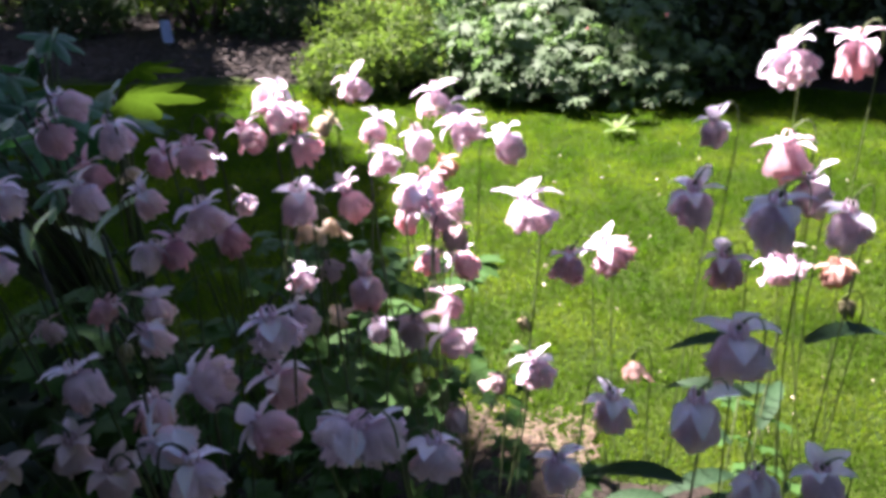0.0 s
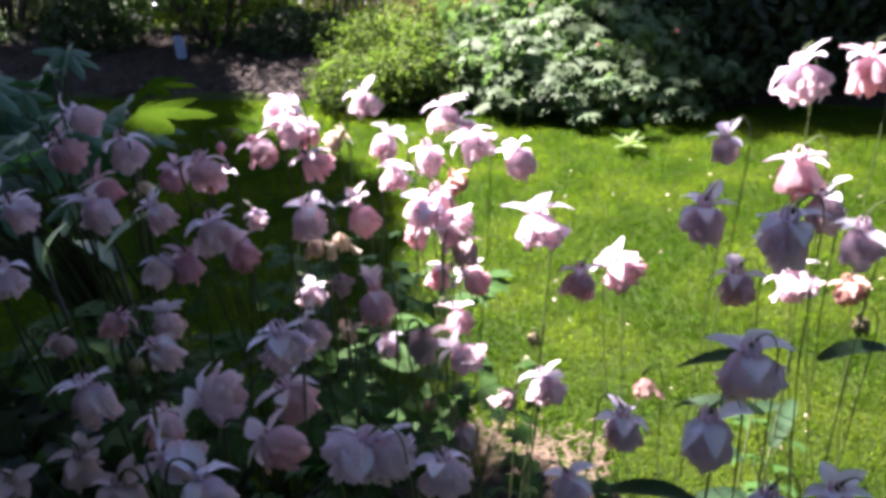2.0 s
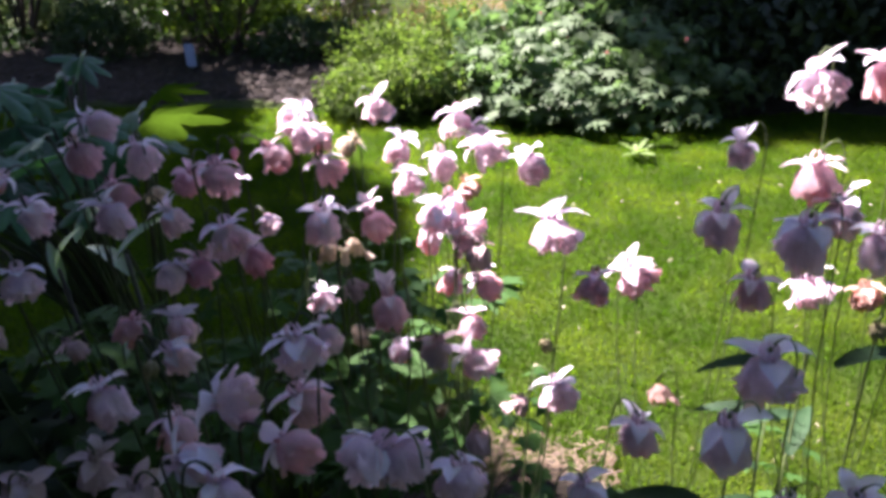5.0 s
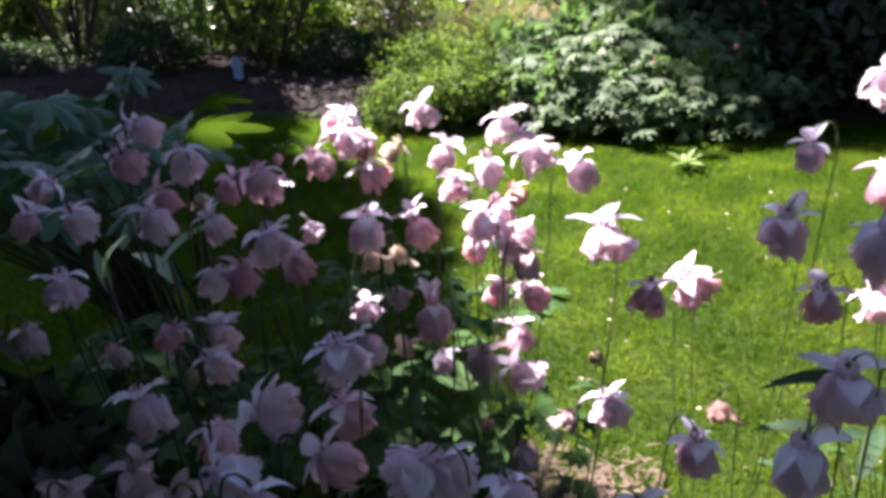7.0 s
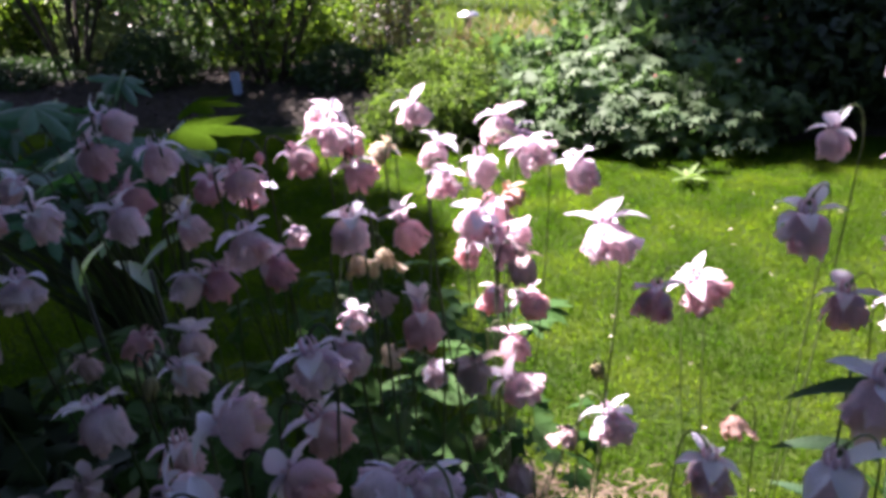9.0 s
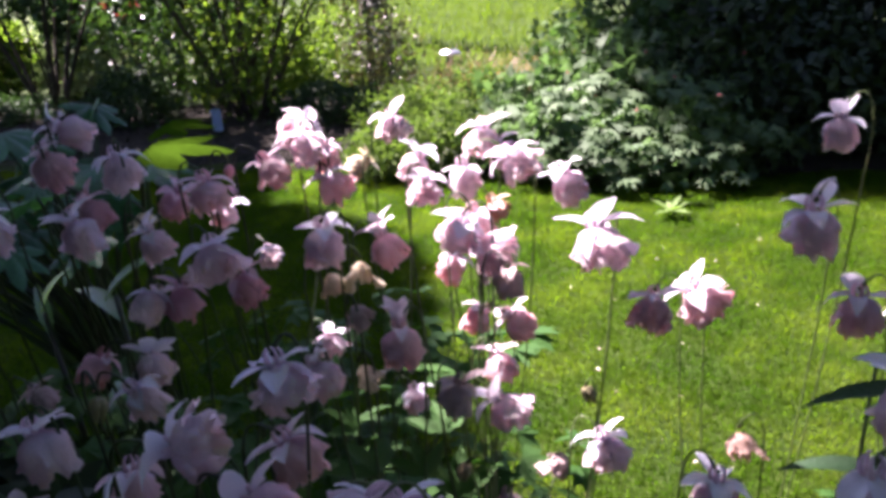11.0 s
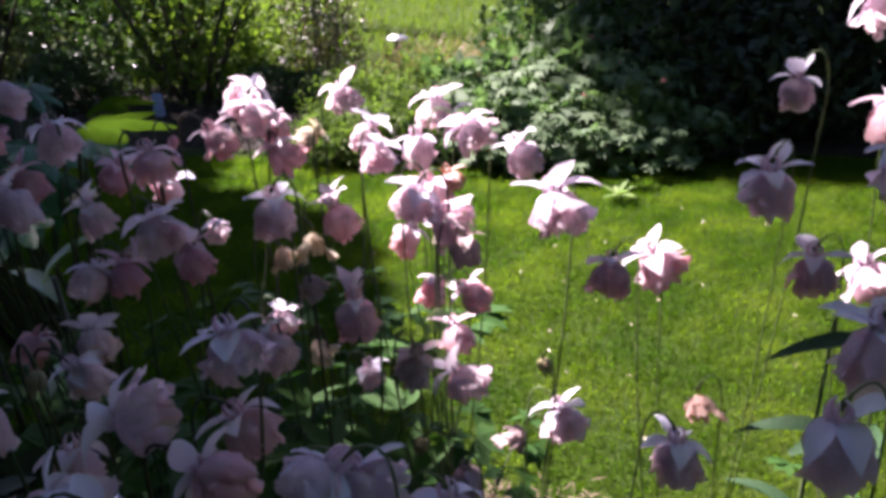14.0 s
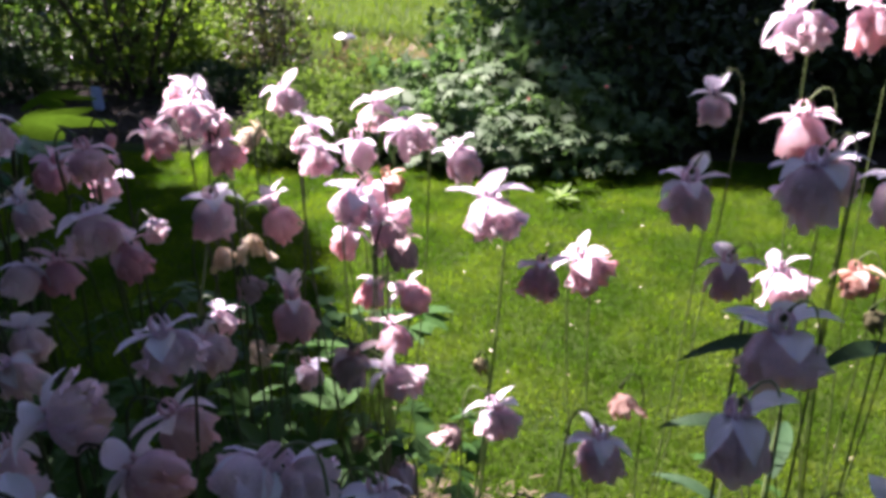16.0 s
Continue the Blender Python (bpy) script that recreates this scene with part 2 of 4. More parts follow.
# leaf outlines in a unit box: stalk at the origin, tip at +y, a fold along the middle
OVAL = (np.array([(0, 0, 0), (-.24, .3, .05), (0, .3, -.03), (.24, .3, .05), (-.2, .66, .04), (0, .66, -.03), (.2, .66, .04), (0, 1, -.06)], float),
        [(0, 2, 1), (0, 3, 2), (1, 2, 4), (2, 5, 4), (2, 3, 5), (3, 6, 5), (4, 5, 7), (5, 6, 7)])
KITE = (np.array([(0, 0, 0), (-.29, .45, .05), (.29, .45, .05), (0, 1, -.06), (0, .5, -.03)], float), [(0, 2, 4), (0, 4, 1), (1, 4, 3), (4, 2, 3)])


def lobed_outline(lobes=5, spread=2.3, deep=0.45, dip=0.12):
    verts, faces = [(0, 0.12, 0)], []
    k = lobes * 2 + 1
    for i in range(k):
        a = -spread / 2 + spread * i / (k - 1)
        far = (1.0 if i % 2 else deep + 0.08 * math.cos(3 * a)) * (1 - 0.25 * abs(a) / spread)
        verts.append((math.sin(a) * far, 0.1 + math.cos(a) * far * 0.9, -dip * far * far + (0.05 if i % 2 == 0 else 0)))
    verts.append((0, 0, 0.0))
    faces = [(0, i + 1, i) for i in range(1, k)] + [(0, 1, k + 1), (0, k + 1, k)]
    return np.array(verts, float), faces


MAPLE = lobed_outline(5, 3.6, 0.48, 0.16)
FAN = lobed_outline(3, 2.0, 0.62, 0.1)


def scatter(name, outline, where, size, lift, turn=None, squash=1.0):
    """Leaves of one outline at the places given, turned at random; lift: how much they face upwards."""
    shape, faces = outline
    n = len(where)
    face = rng.normal(size=(n, 3))
    face /= np.linalg.norm(face, axis=1)[:, None]
    face[:, 2] += lift
    face /= np.linalg.norm(face, axis=1)[:, None]
    run = rng.normal(size=(n, 3)) if turn is None else turn + 0.5 * rng.normal(size=(n, 3))
    run -= (run * face).sum(1)[:, None] * face
    run /= np.linalg.norm(run, axis=1)[:, None] + 1e-9
    side = np.cross(run, face)
    s = size * rng.uniform(0.65, 1.25, n)
    verts = where[:, None] + s[:, None, None] * (shape[None, :, :1] * side[:, None] * squash + shape[None, :, 1:2] * run[:, None] + shape[None, :, 2:] * face[:, None])
    tri = np.array(faces)
    return bulk(name, verts.reshape(-1, 3), (tri[None] + (np.arange(n) * len(shape))[:, None, None]).reshape(-1, 3))


def shell(n, centre, radii, thick=0.35, low=0.0):
    """Places near the skin of a lumpy half-ball, above the height low."""
    out = []
    while len(out) < n:
        d = rng.normal(size=3)
        d /= np.linalg.norm(d)
        lump = 0.82 + 0.35 * noise.noise(Vector(tuple(d * 2.3)) + Vector(centre))
        p = np.array(centre) + np.array(radii) * d * lump * (1 - thick * rng.random() ** 1.5)
        if p[2] > low:
            out.append(p)
    return np.array(out)


def placed(ob, x, y, z):
    ob.location = (x, y, z)
    return ob


# ---- ground, beds and lawn ----
def in_front_bed(x, y):
    return y < 1.16 - 0.10 * x + 0.08 * math.sin(5 * x + 1) + 0.05 * math.sin(17 * x) and -1.9 + 0.1 * math.sin(6 * y) < x < 0.75 and y > -0.18 + 0.05 * math.sin(7 * x)


def in_back_bed(x, y):
    edge = np.interp(x, (-1.5, -1.1, -0.8), (3.68, 3.56, 3.42)) + 0.05 * math.sin(4 * x) if x < -0.8 else 3.46 + 0.04 * math.sin(6 * x)
    far = 5.0 + 0.15 * math.sin(2 * x) if x > -1.0 else 5.05 + 0.1 * math.sin(3 * x)
    return edge < y < far or (x > 0.4 and y > edge)


def sheet(name, x0, x1, y0, y1, step, height):
    nx, ny = int((x1 - x0) / step) + 1, int((y1 - y0) / step) + 1
    xs, ys = np.linspace(x0, x1, nx), np.linspace(y0, y1, ny)
    verts = [(x, y, height(x, y)) for y in ys for x in xs]
    faces = [(j * nx + i, j * nx + i + 1, (j + 1) * nx + i + 1, (j + 1) * nx + i) for j in range(ny - 1) for i in range(nx - 1)]
    return solid(name, verts, faces)


ground = linked("ground", sheet("ground", -400, 400, -400, 400, 50, lambda x, y: 0.0), TURF)
tagged(ground, "short green turf under the lawn grass", "ground", kind="structure")


def bed_height(inside):
    def height(x, y):
        rise = min(1.0, sum(inside(x + dx, y + dy) for dx in (-.06, 0, .06) for dy in (-.06, 0, .06)) / 9)
        return -0.03 + 0.055 * rise + 0.012 * noise.noise((x * 9, y * 9, 0)) + 0.008 * noise.noise((x * 31, y * 31, 3))
    return height


front_bed = linked("front_bed_soil", sheet("front_bed_soil", -2.4, 0.9, -0.3, 1.45, 0.04, bed_height(in_front_bed)), SOIL)
tagged(front_bed, "dark crumbly garden soil below the columbines", "soil", kind="structure")
back_bed = linked("back_bed_soil", sheet("back_bed_soil", -6.0, 3.6, 3.1, 6.0, 0.06, bed_height(in_back_bed)), SOIL)
tagged(back_bed, "dark mulched soil below the shrubs", "soil", kind="structure")


def blades(name, count, x0, x1, y0, y1, tall, wide, keep, clump=6.0):
    x, y = rng.uniform(x0, x1, count), rng.uniform(y0, y1, count)
    ok = np.array([keep(a, b) for a, b in zip(x, y)])
    x, y = x[ok], y[ok]
    n = len(x)
    patch = np.array([noise.noise((a * clump, b * clump, 7.0)) for a, b in zip(x, y)])
    h = tall * rng.uniform(0.6, 1.2, n) * (1 + 0.18 * patch)
    a, lean = rng.uniform(0, 2 * math.pi, n), rng.uniform(0.15, 0.95, n) * h
    w = wide * rng.uniform(0.6, 1.2, n)
    root = np.stack([x, y, np.full(n, -0.004)], 1)
    out = np.stack([np.cos(a), np.sin(a), np.zeros(n)], 1)
    side = np.stack([-np.sin(a), np.cos(a), np.zeros(n)], 1)
    up = np.array([0, 0, 1.0])
    mid = root + 0.55 * h[:, None] * up + 0.3 * lean[:, None] * out
    tip = root + 0.92 * h[:, None] * up + lean[:, None] * out
    v = np.stack([root - side * w[:, None], root + side * w[:, None], mid + side * w[:, None] * .8, mid - side * w[:, None] * .8, tip], 1)
    t = np.array([(0, 1, 2), (0, 2, 3), (3, 2, 4)])
    return bulk(name, v.reshape(-1, 3), (t[None] + (np.arange(n) * 5)[:, None, None]).reshape(-1, 3))


def on_lawn(x, y):
    fade = max(abs(x + 0.1) - 2.3, 0.0) / 1.2 + max(y - 12, 0)
    return rng.random() > fade and not in_front_bed(x, y) and not in_back_bed(x, y)


def on_near_lawn(x, y):
    past = max(-0.95 * y - 0.3 - x, x - 0.72 * y - 0.35, 0.0)
    return rng.random() > past / 0.8 and on_lawn(x, y)


lawn = linked("lawn_grass", blades("lawn_grass", 640000, -3.0, 3.0, 0.85, 3.55, 0.019, 0.0016, on_near_lawn), GRASS)
tagged(lawn, "short sunlit green lawn grass", "grass", kind="stuff")
far_lawn = linked("far_grass", blades("far_grass", 90000, -7, 4.0, 4.9, 15, 0.09, 0.0042, on_lawn, 2.0), MEADOW)
tagged(far_lawn, "taller yellow-green grass behind the shrubs", "grass", kind="stuff")


def litter(name, count, spots, mat, label, wide, long):
    n = count
    c = spots(n)
    a, b = rng.uniform(0, 2 * math.pi, n), rng.normal(0, 0.25, n)
    run = np.stack([np.cos(a) * np.cos(b), np.sin(a) * np.cos(b), np.sin(b)], 1) * (long * rng.uniform(.4, 1.2, n))[:, None]
    side = np.stack([-np.sin(a), np.cos(a), rng.normal(0, .2, n)], 1) * (wide * rng.uniform(.5, 1.2, n))[:, None]
    top = c + np.array([0, 0, 0.004])
    v = np.stack([c - run - side, c - run + side, c + run + side * .6, c + run - side * .6, top], 1)
    t = np.array([(0, 1, 4), (1, 2, 4), (2, 3, 4), (3, 0, 4)])
    ob = linked(name, bulk(name, v.reshape(-1, 3), (t[None] + (np.arange(n) * 5)[:, None, None]).reshape(-1, 3)), mat)
    return tagged(ob, label, "litter", kind="stuff")


def edge_spots(n):
    x = rng.uniform(-0.30, 0.24, n)
    y = 1.25 - 0.1 * x + rng.normal(0, 0.045, n)
    return np.stack([x, y, np.full(n, 0.018)], 1)


def mulch_spots(n):
    return np.stack([rng.uniform(-3.4, -0.8, n), rng.uniform(3.55, 4.7, n), np.full(n, 0.034)], 1)


def lawn_spots(n):
    return np.stack([rng.uniform(-0.5, 1.3, n), 1.25 + 1.6 * rng.random(n) ** 1.5, np.full(n, 0.026)], 1)


litter("dry_grass_litter", 650, edge_spots, STRAW, "dry straw and cut grass along the bed edge", 0.0014, 0.016)
# Pale bits added to stand for the small white glints in the grass.
litter("straw_bits", 70, lawn_spots, PALE, "scattered pale straw bits added as glints on the lawn", 0.0004, 0.008)
litter("bark_chips", 2600, mulch_spots, CHIP, "brown bark chips on the shrub bed", 0.008, 0.018)

# a broad weed in the lawn
weed = tagged(placed(new("lawn_weed"), 0.47, 2.96, 0.0), "pale green broad-leaved weed in the lawn", "weed")
weed_leaf = solid("weed_leaf", OVAL[0] * (0.05, 0.085, 0.08), OVAL[1])
for i in range(9):
    linked("leaf", weed_leaf, WEED, weed, pose(0, 0, 0.024 + 0.004 * (i % 3), 10 + 9 * (i % 3), 0, 40 * i + 11 * (i % 2)))


# ---- unseen trees added to shade the garden from the left and overhead ----
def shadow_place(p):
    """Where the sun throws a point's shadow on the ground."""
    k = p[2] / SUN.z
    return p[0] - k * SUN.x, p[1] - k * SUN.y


# Outline of the shade, and the sun flecks, that the crowns are cut to cast.
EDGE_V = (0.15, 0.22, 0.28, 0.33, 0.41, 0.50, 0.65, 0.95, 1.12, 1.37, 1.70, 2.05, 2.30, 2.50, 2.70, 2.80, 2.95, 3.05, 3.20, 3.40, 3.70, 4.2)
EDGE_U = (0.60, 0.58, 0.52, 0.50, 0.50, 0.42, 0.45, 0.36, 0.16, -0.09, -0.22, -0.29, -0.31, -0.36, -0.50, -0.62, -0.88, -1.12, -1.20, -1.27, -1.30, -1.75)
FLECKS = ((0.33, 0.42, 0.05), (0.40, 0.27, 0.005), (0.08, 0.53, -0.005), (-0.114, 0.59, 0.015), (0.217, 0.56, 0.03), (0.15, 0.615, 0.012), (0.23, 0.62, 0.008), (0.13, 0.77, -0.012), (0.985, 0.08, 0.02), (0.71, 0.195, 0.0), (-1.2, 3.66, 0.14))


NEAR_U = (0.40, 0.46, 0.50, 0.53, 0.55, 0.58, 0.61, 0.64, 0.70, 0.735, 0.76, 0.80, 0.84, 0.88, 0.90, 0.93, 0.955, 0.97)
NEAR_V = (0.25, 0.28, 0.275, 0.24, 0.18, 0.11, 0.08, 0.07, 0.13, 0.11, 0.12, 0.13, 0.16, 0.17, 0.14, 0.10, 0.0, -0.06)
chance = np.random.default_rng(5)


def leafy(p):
    """Keeps only leaves that shade the wanted places; lawn, rear blooms and flecks stay sunlit."""
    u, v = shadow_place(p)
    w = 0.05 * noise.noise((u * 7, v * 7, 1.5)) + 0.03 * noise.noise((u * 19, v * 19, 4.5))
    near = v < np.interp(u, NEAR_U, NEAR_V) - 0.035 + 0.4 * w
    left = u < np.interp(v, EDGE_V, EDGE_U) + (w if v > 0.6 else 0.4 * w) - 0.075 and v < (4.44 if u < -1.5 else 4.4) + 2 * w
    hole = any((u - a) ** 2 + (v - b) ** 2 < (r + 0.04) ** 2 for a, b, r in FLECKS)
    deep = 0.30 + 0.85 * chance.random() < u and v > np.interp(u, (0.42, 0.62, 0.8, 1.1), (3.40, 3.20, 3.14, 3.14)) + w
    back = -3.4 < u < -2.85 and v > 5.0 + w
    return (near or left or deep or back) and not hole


def tree(x, y, tall, balls, label, leaf=0.11):
    root = tagged(placed(new("tree"), x, y, 0), label, "tree")
    trunk = tube(curve((0, 0, -0.05), (0.06, 0, tall * .3), (-0.06, .05, tall * .6), (0.1, 0, tall), 12), list(np.linspace(0.14, 0.05, 13)), 12)
    linked("trunk", solid("trunk", *trunk), BARK, root)
    places = []
    for cx, cy, cz, rx, ry, rz, n in balls:
        for k in range(n):
            d = chance.normal(size=3)
            d /= np.linalg.norm(d)
            lump = 0.85 + 0.4 * noise.noise(Vector(tuple(d * 2.0)) + Vector((cx, cy, cz)))
            p = np.array((cx, cy, cz)) + np.array((rx, ry, rz)) * d * lump * chance.random() ** 0.36
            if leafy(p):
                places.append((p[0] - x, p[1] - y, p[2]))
        for k in range(5):
            a = 2 * math.pi * k / 5
            end = Vector((cx - x + .55 * rx * math.cos(a), cy - y + .55 * ry * math.sin(a), cz))
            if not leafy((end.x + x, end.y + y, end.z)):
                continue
            start = Vector((0.05, 0.02, tall * chance.uniform(.45, .9)))
            limb = tube(curve(start, start + Vector((0, 0, .4)), end - Vector((0, 0, .3)), end, 7), list(np.linspace(.05, .012, 8)), 6)
            linked("limb", solid("limb", *limb), BARK, root)
    linked("crown", scatter("crown", KITE, np.array(places), leaf, 0.5, squash=1.5), CANOPY, root)
    return root


tree(-3.5, 0.4, 3.9, [(-2.75, 0.7, 3.9, 2.4, 2.0, 1.1, 54000), (-2.1, 1.0, 3.4, 1.2, 1.3, 0.6, 25000), (-1.35, -0.25, 2.1, 1.0, 0.95, 0.42, 22000)], "unseen broad-leaved tree added to shade the flower bed", 0.07)
tree(-5.4, 3.9, 4.3, [(-4.5, 3.7, 4.0, 2.5, 2.3, 1.1, 20000)], "unseen broad-leaved tree added to shade the left of the lawn")
tree(-6.8, 6.4, 4.3, [(-5.7, 6.1, 4.0, 2.0, 1.7, 1.0, 14000)], "unseen broad-leaved tree added to shade the back bed")
tree(-1.7, 7.4, 4.6, [(-1.3, 6.15, 4.7, 1.9, 1.4, 0.9, 20000)], "slender tree added behind the bushes to shade the right-hand shrubs")
# Crowns overhead and behind, added out of view to hold back sky light.
tree(3.0, -0.4, 4.2, [(2.6, 0.6, 4.3, 3.1, 3.0, 1.1, 9000), (1.6, 3.6, 4.6, 2.2, 2.4, 1.0, 6000), (1.75, -0.6, 2.3, 1.0, 0.8, 0.9, 9000)], "unseen broad-leaved tree added to block sky light over the lawn", 0.15)
tree(-0.6, -3.2, 4.2, [(-0.4, -2.4, 3.9, 3.4, 2.4, 1.6, 9000), (0.2, -0.12, 2.0, 0.95, 0.42, 0.28, 3500), (-0.65, -0.1, 1.85, 0.55, 0.5, 0.28, 3500)], "unseen broad-leaved tree added behind the bed to block sky light", 0.15)


def hedge(x0, y0, x1, y1, tall, label):
    root = tagged(new("hedge"), label, "hedge")
    a, b = np.array((x0, y0)), np.array((x1, y1))
    n = int(np.linalg.norm(b - a) * 900)
    t, side = rng.random(n), np.array((-(y1 - y0), x1 - x0)) / np.linalg.norm(b - a)
    p = a + t[:, None] * (b - a) + rng.uniform(-.45, .45, n)[:, None] * side
    linked("foliage", scatter("foliage", KITE, np.column_stack([p, tall * rng.random(n) ** .8]), 0.14, 0.2, squash=1.4), NIGHT, root)
    return root


# Hedges added out of view; they cut the light from the low sky.
hedge(-7.5, -4.6, 6.2, -4.6, 2.8, "unseen tall hedge added behind to block low sky light")
hedge(5.8, -4.2, 5.8, 5.0, 2.8, "unseen tall hedge added on the right to block low sky light")
hedge(-9.0, -4.2, -9.0, 9.0, 2.6, "unseen tall hedge added on the left to block low sky light")


# ---- shrubs behind the lawn ----
def shrub(name, x, y, lobes, outline, mat, leaf, lift, label, twigs=7, squash=1.0, core=None):
    root = tagged(placed(new(name), x, y, 0), label, "shrub")
    places = np.concatenate([shell(n, c, r, t, 0.03) for n, c, r, t in lobes])
    linked("foliage", scatter("foliage", outline, places, leaf, lift, squash=squash), mat, root)
    for k in range(twigs):
        n, c, r, t = lobes[k % len(lobes)]
        top = Vector(c) + Vector((rng.normal() * r[0] * .35, rng.normal() * r[1] * .35, r[2] * .6))
        foot = Vector((c[0] * .7 + rng.normal() * .04, c[1] * .7 + rng.normal() * .04, 0.0))
        linked("twig", solid("twig", *tube(curve(foot, foot + Vector((0, 0, top.z * .4)), top - Vector((0, 0, top.z * .3)), top, 5), list(np.linspace(.008, .003, 6)), 5)), BARK, root)
    return root


shrub("fern_leaved_shrub", -0.58, 3.62, [(3255, (-.18, -.08, 0.05), (.30, .27, .19), .5), (1860, (-.02, -.14, .06), (.2, .2, .24), .5), (3487, (.16, .06, .08), (.32, .34, .28), .5), (3487, (-.12, .42, .08), (.42, .32, .26), .5), (2790, (.2, .6, .1), (.4, .3, .34), .5)],
      KITE, MOUND, 0.038, 0.7, "low bright green shrub with fine cut leaves", 7, 0.62)
pale = shrub("sage_leaved_shrub", 0.30, 3.62, [(710, (-.56, .04, .05), (.26, .28, .26), .5), (847, (-.26, -.12, .04), (.32, .26, .33), .5), (847, (.08, -.16, .03), (.32, .24, .33), .5), (765, (.38, -.10, .05), (.30, .26, .34), .5),
                                              (1039, (-.34, .30, .14), (.44, .32, .32), .5), (1039, (.10, .34, .20), (.46, .34, .40), .5), (847, (.52, .26, .18), (.34, .32, .42), .5)],
             MAPLE, SAGE, 0.054, 0.55, "dense shrub with pale sage-green lobed leaves and red blossoms", 14)
shrub("cut_leaved_shrub", 0.55, 4.30, [(1200, (-.35, 0, .25), (.40, .36, .48), .6), (1500, (.15, -.05, .32), (.50, .40, .55), .6), (1300, (.0, .4, .35), (.6, .35, .6), .6), (900, (.65, -.15, .35), (.45, .35, .5), .6)],
      MAPLE, GLEN, 0.048, 0.8, "taller mid-green shrub with cut leaves catching glints of sun", 10)
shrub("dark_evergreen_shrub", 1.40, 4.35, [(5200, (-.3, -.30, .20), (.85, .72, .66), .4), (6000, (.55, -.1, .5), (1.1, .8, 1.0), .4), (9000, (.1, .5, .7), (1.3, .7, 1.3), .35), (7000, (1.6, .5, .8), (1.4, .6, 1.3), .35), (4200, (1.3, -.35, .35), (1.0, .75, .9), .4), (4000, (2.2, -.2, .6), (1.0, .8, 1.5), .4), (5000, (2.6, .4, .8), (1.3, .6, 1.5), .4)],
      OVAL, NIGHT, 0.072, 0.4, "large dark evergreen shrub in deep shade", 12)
# Added to block sky light; its near-black leaves also fill the shaded corner.
shrub("evergreen_shrub", -1.03, 0.28, [(7500, (0, 0, .70), (.45, .65, 1.0), .4), (3000, (0, -.1, 1.35), (.42, .55, .38), .5), (3600, (.30, .35, .16), (.42, .46, .40), .5), (3600, (.25, -.50, .85), (.36, .36, .65), .5), (2600, (.40, .32, .38), (.24, .28, .30), .5)], OVAL, NIGHT, 0.07, 0.4, "dark shrub added mostly out of view to darken the bed's left end")
shrub("boxwood_mound", -1.30, 4.45, [(2600, (0, 0, .06), (.45, .26, .20), .3)], OVAL, BOX, 0.035, 0.5, "low clipped dark boxwood mound")
shrub("boxwood_mound", -2.60, 4.50, [(2800, (0, 0, .08), (.36, .34, .28), .3)], OVAL, BOX, 0.035, 0.5, "rounded dark boxwood mound below the bushes")
shrub("boxwood_mound", -3.65, 4.60, [(3000, (0, 0, .02), (.6, .40, .15), .3)], OVAL, BOX, 0.035, 0.5, "rounded dark boxwood mound below the bushes")
shrub("rose_bush", -1.13, 5.05, [(1700, (0, 0, .32), (.38, .34, .45), .8), (1000, (-.1, 0, .8), (.35, .3, .4), .9)], OVAL, ROSE, 0.032, 0.3, "open rose bush with glossy dark leaves", 9)
shrub("low_bush", -1.85, 5.55, [(1500, (-.2, 0, .15), (.5, .4, .5), .5), (1500, (.4, .1, .15), (.5, .4, .45), .5)], OVAL, WILLOW, 0.05, 0.5, "leafy yellow-green bush lit from behind")
shrub("low_bush", -4.5, 5.9, [(1800, (-.3, 0, .15), (.8, .4, .30), .5), (1500, (.5, .1, .15), (.7, .4, .28), .5)], OVAL, SILVER, 0.05, 0.5, "leafy pale green bush lit from behind")
shrub("variegated_shrub", -4.6, 6.6, [(2600, (0, 0, .1), (1.4, .6, .38), .6), (1300, (1.45, -.25, .08), (.95, .35, .30), .6)], OVAL, SILVER, 0.06, 0.5, "pale variegated shrub behind the trunks")
shrub("dark_leaved_shrub", -3.0, 5.75, [(3000, (-.3, 0, .68), (.6, .4, .46), .5), (3000, (.4, 0, .70), (.6, .4, .46), .5)], OVAL, BOX, 0.05, 0.5, "dark-leaved shrub behind the bushes")

SAGE_LEAF = [solid("lobed_leaf", MAPLE[0] * k, MAPLE[1]) for k in (0.048, 0.056, 0.064)]
for k in range(230):
    a, h = rng.uniform(-2.9, -0.25), rng.uniform(0.05, 1.0)
    r = math.sqrt(max(0.02, 1 - h * h)) * (0.95 + 0.35 * noise.noise((math.cos(a) * 3, math.sin(a) * 3, h * 3)))
    p = Vector((.05 + .70 * r * math.cos(a), -.02 + .42 * r * math.sin(a), .04 + .40 * h * (1 + .3 * noise.noise((a * 2, h * 2, 5)))))
    linked("leaf", SAGE_LEAF[k % 3], SAGE_ONE, pale, pose(*p, rng.uniform(-50, -5), rng.uniform(-25, 25), math.degrees(a) - 90 + rng.uniform(-50, 50)))
bloom_red = solid("red_bloom", *joined([(np.array([Matrix.Rotation(i * 1.2566, 3, "Z") @ Matrix.Rotation(0.9, 3, "X") @ Vector(v) for v in OVAL[0]]) * 0.028, OVAL[1]) for i in range(5)]))
for px, py, pz in ((-.10, -.10, .36), (.06, -.28, .34), (.22, -.16, .45), (.38, -.30, .40), (.52, -.05, .52), (.30, .22, .60), (-.22, .12, .42), (.12, .05, .52)):
    linked("red_flower", bloom_red, RED, pale, pose(px, py, pz, 150, 20 * px, 200 * px) @ Matrix.Scale(0.62, 4), "small red nodding flower")


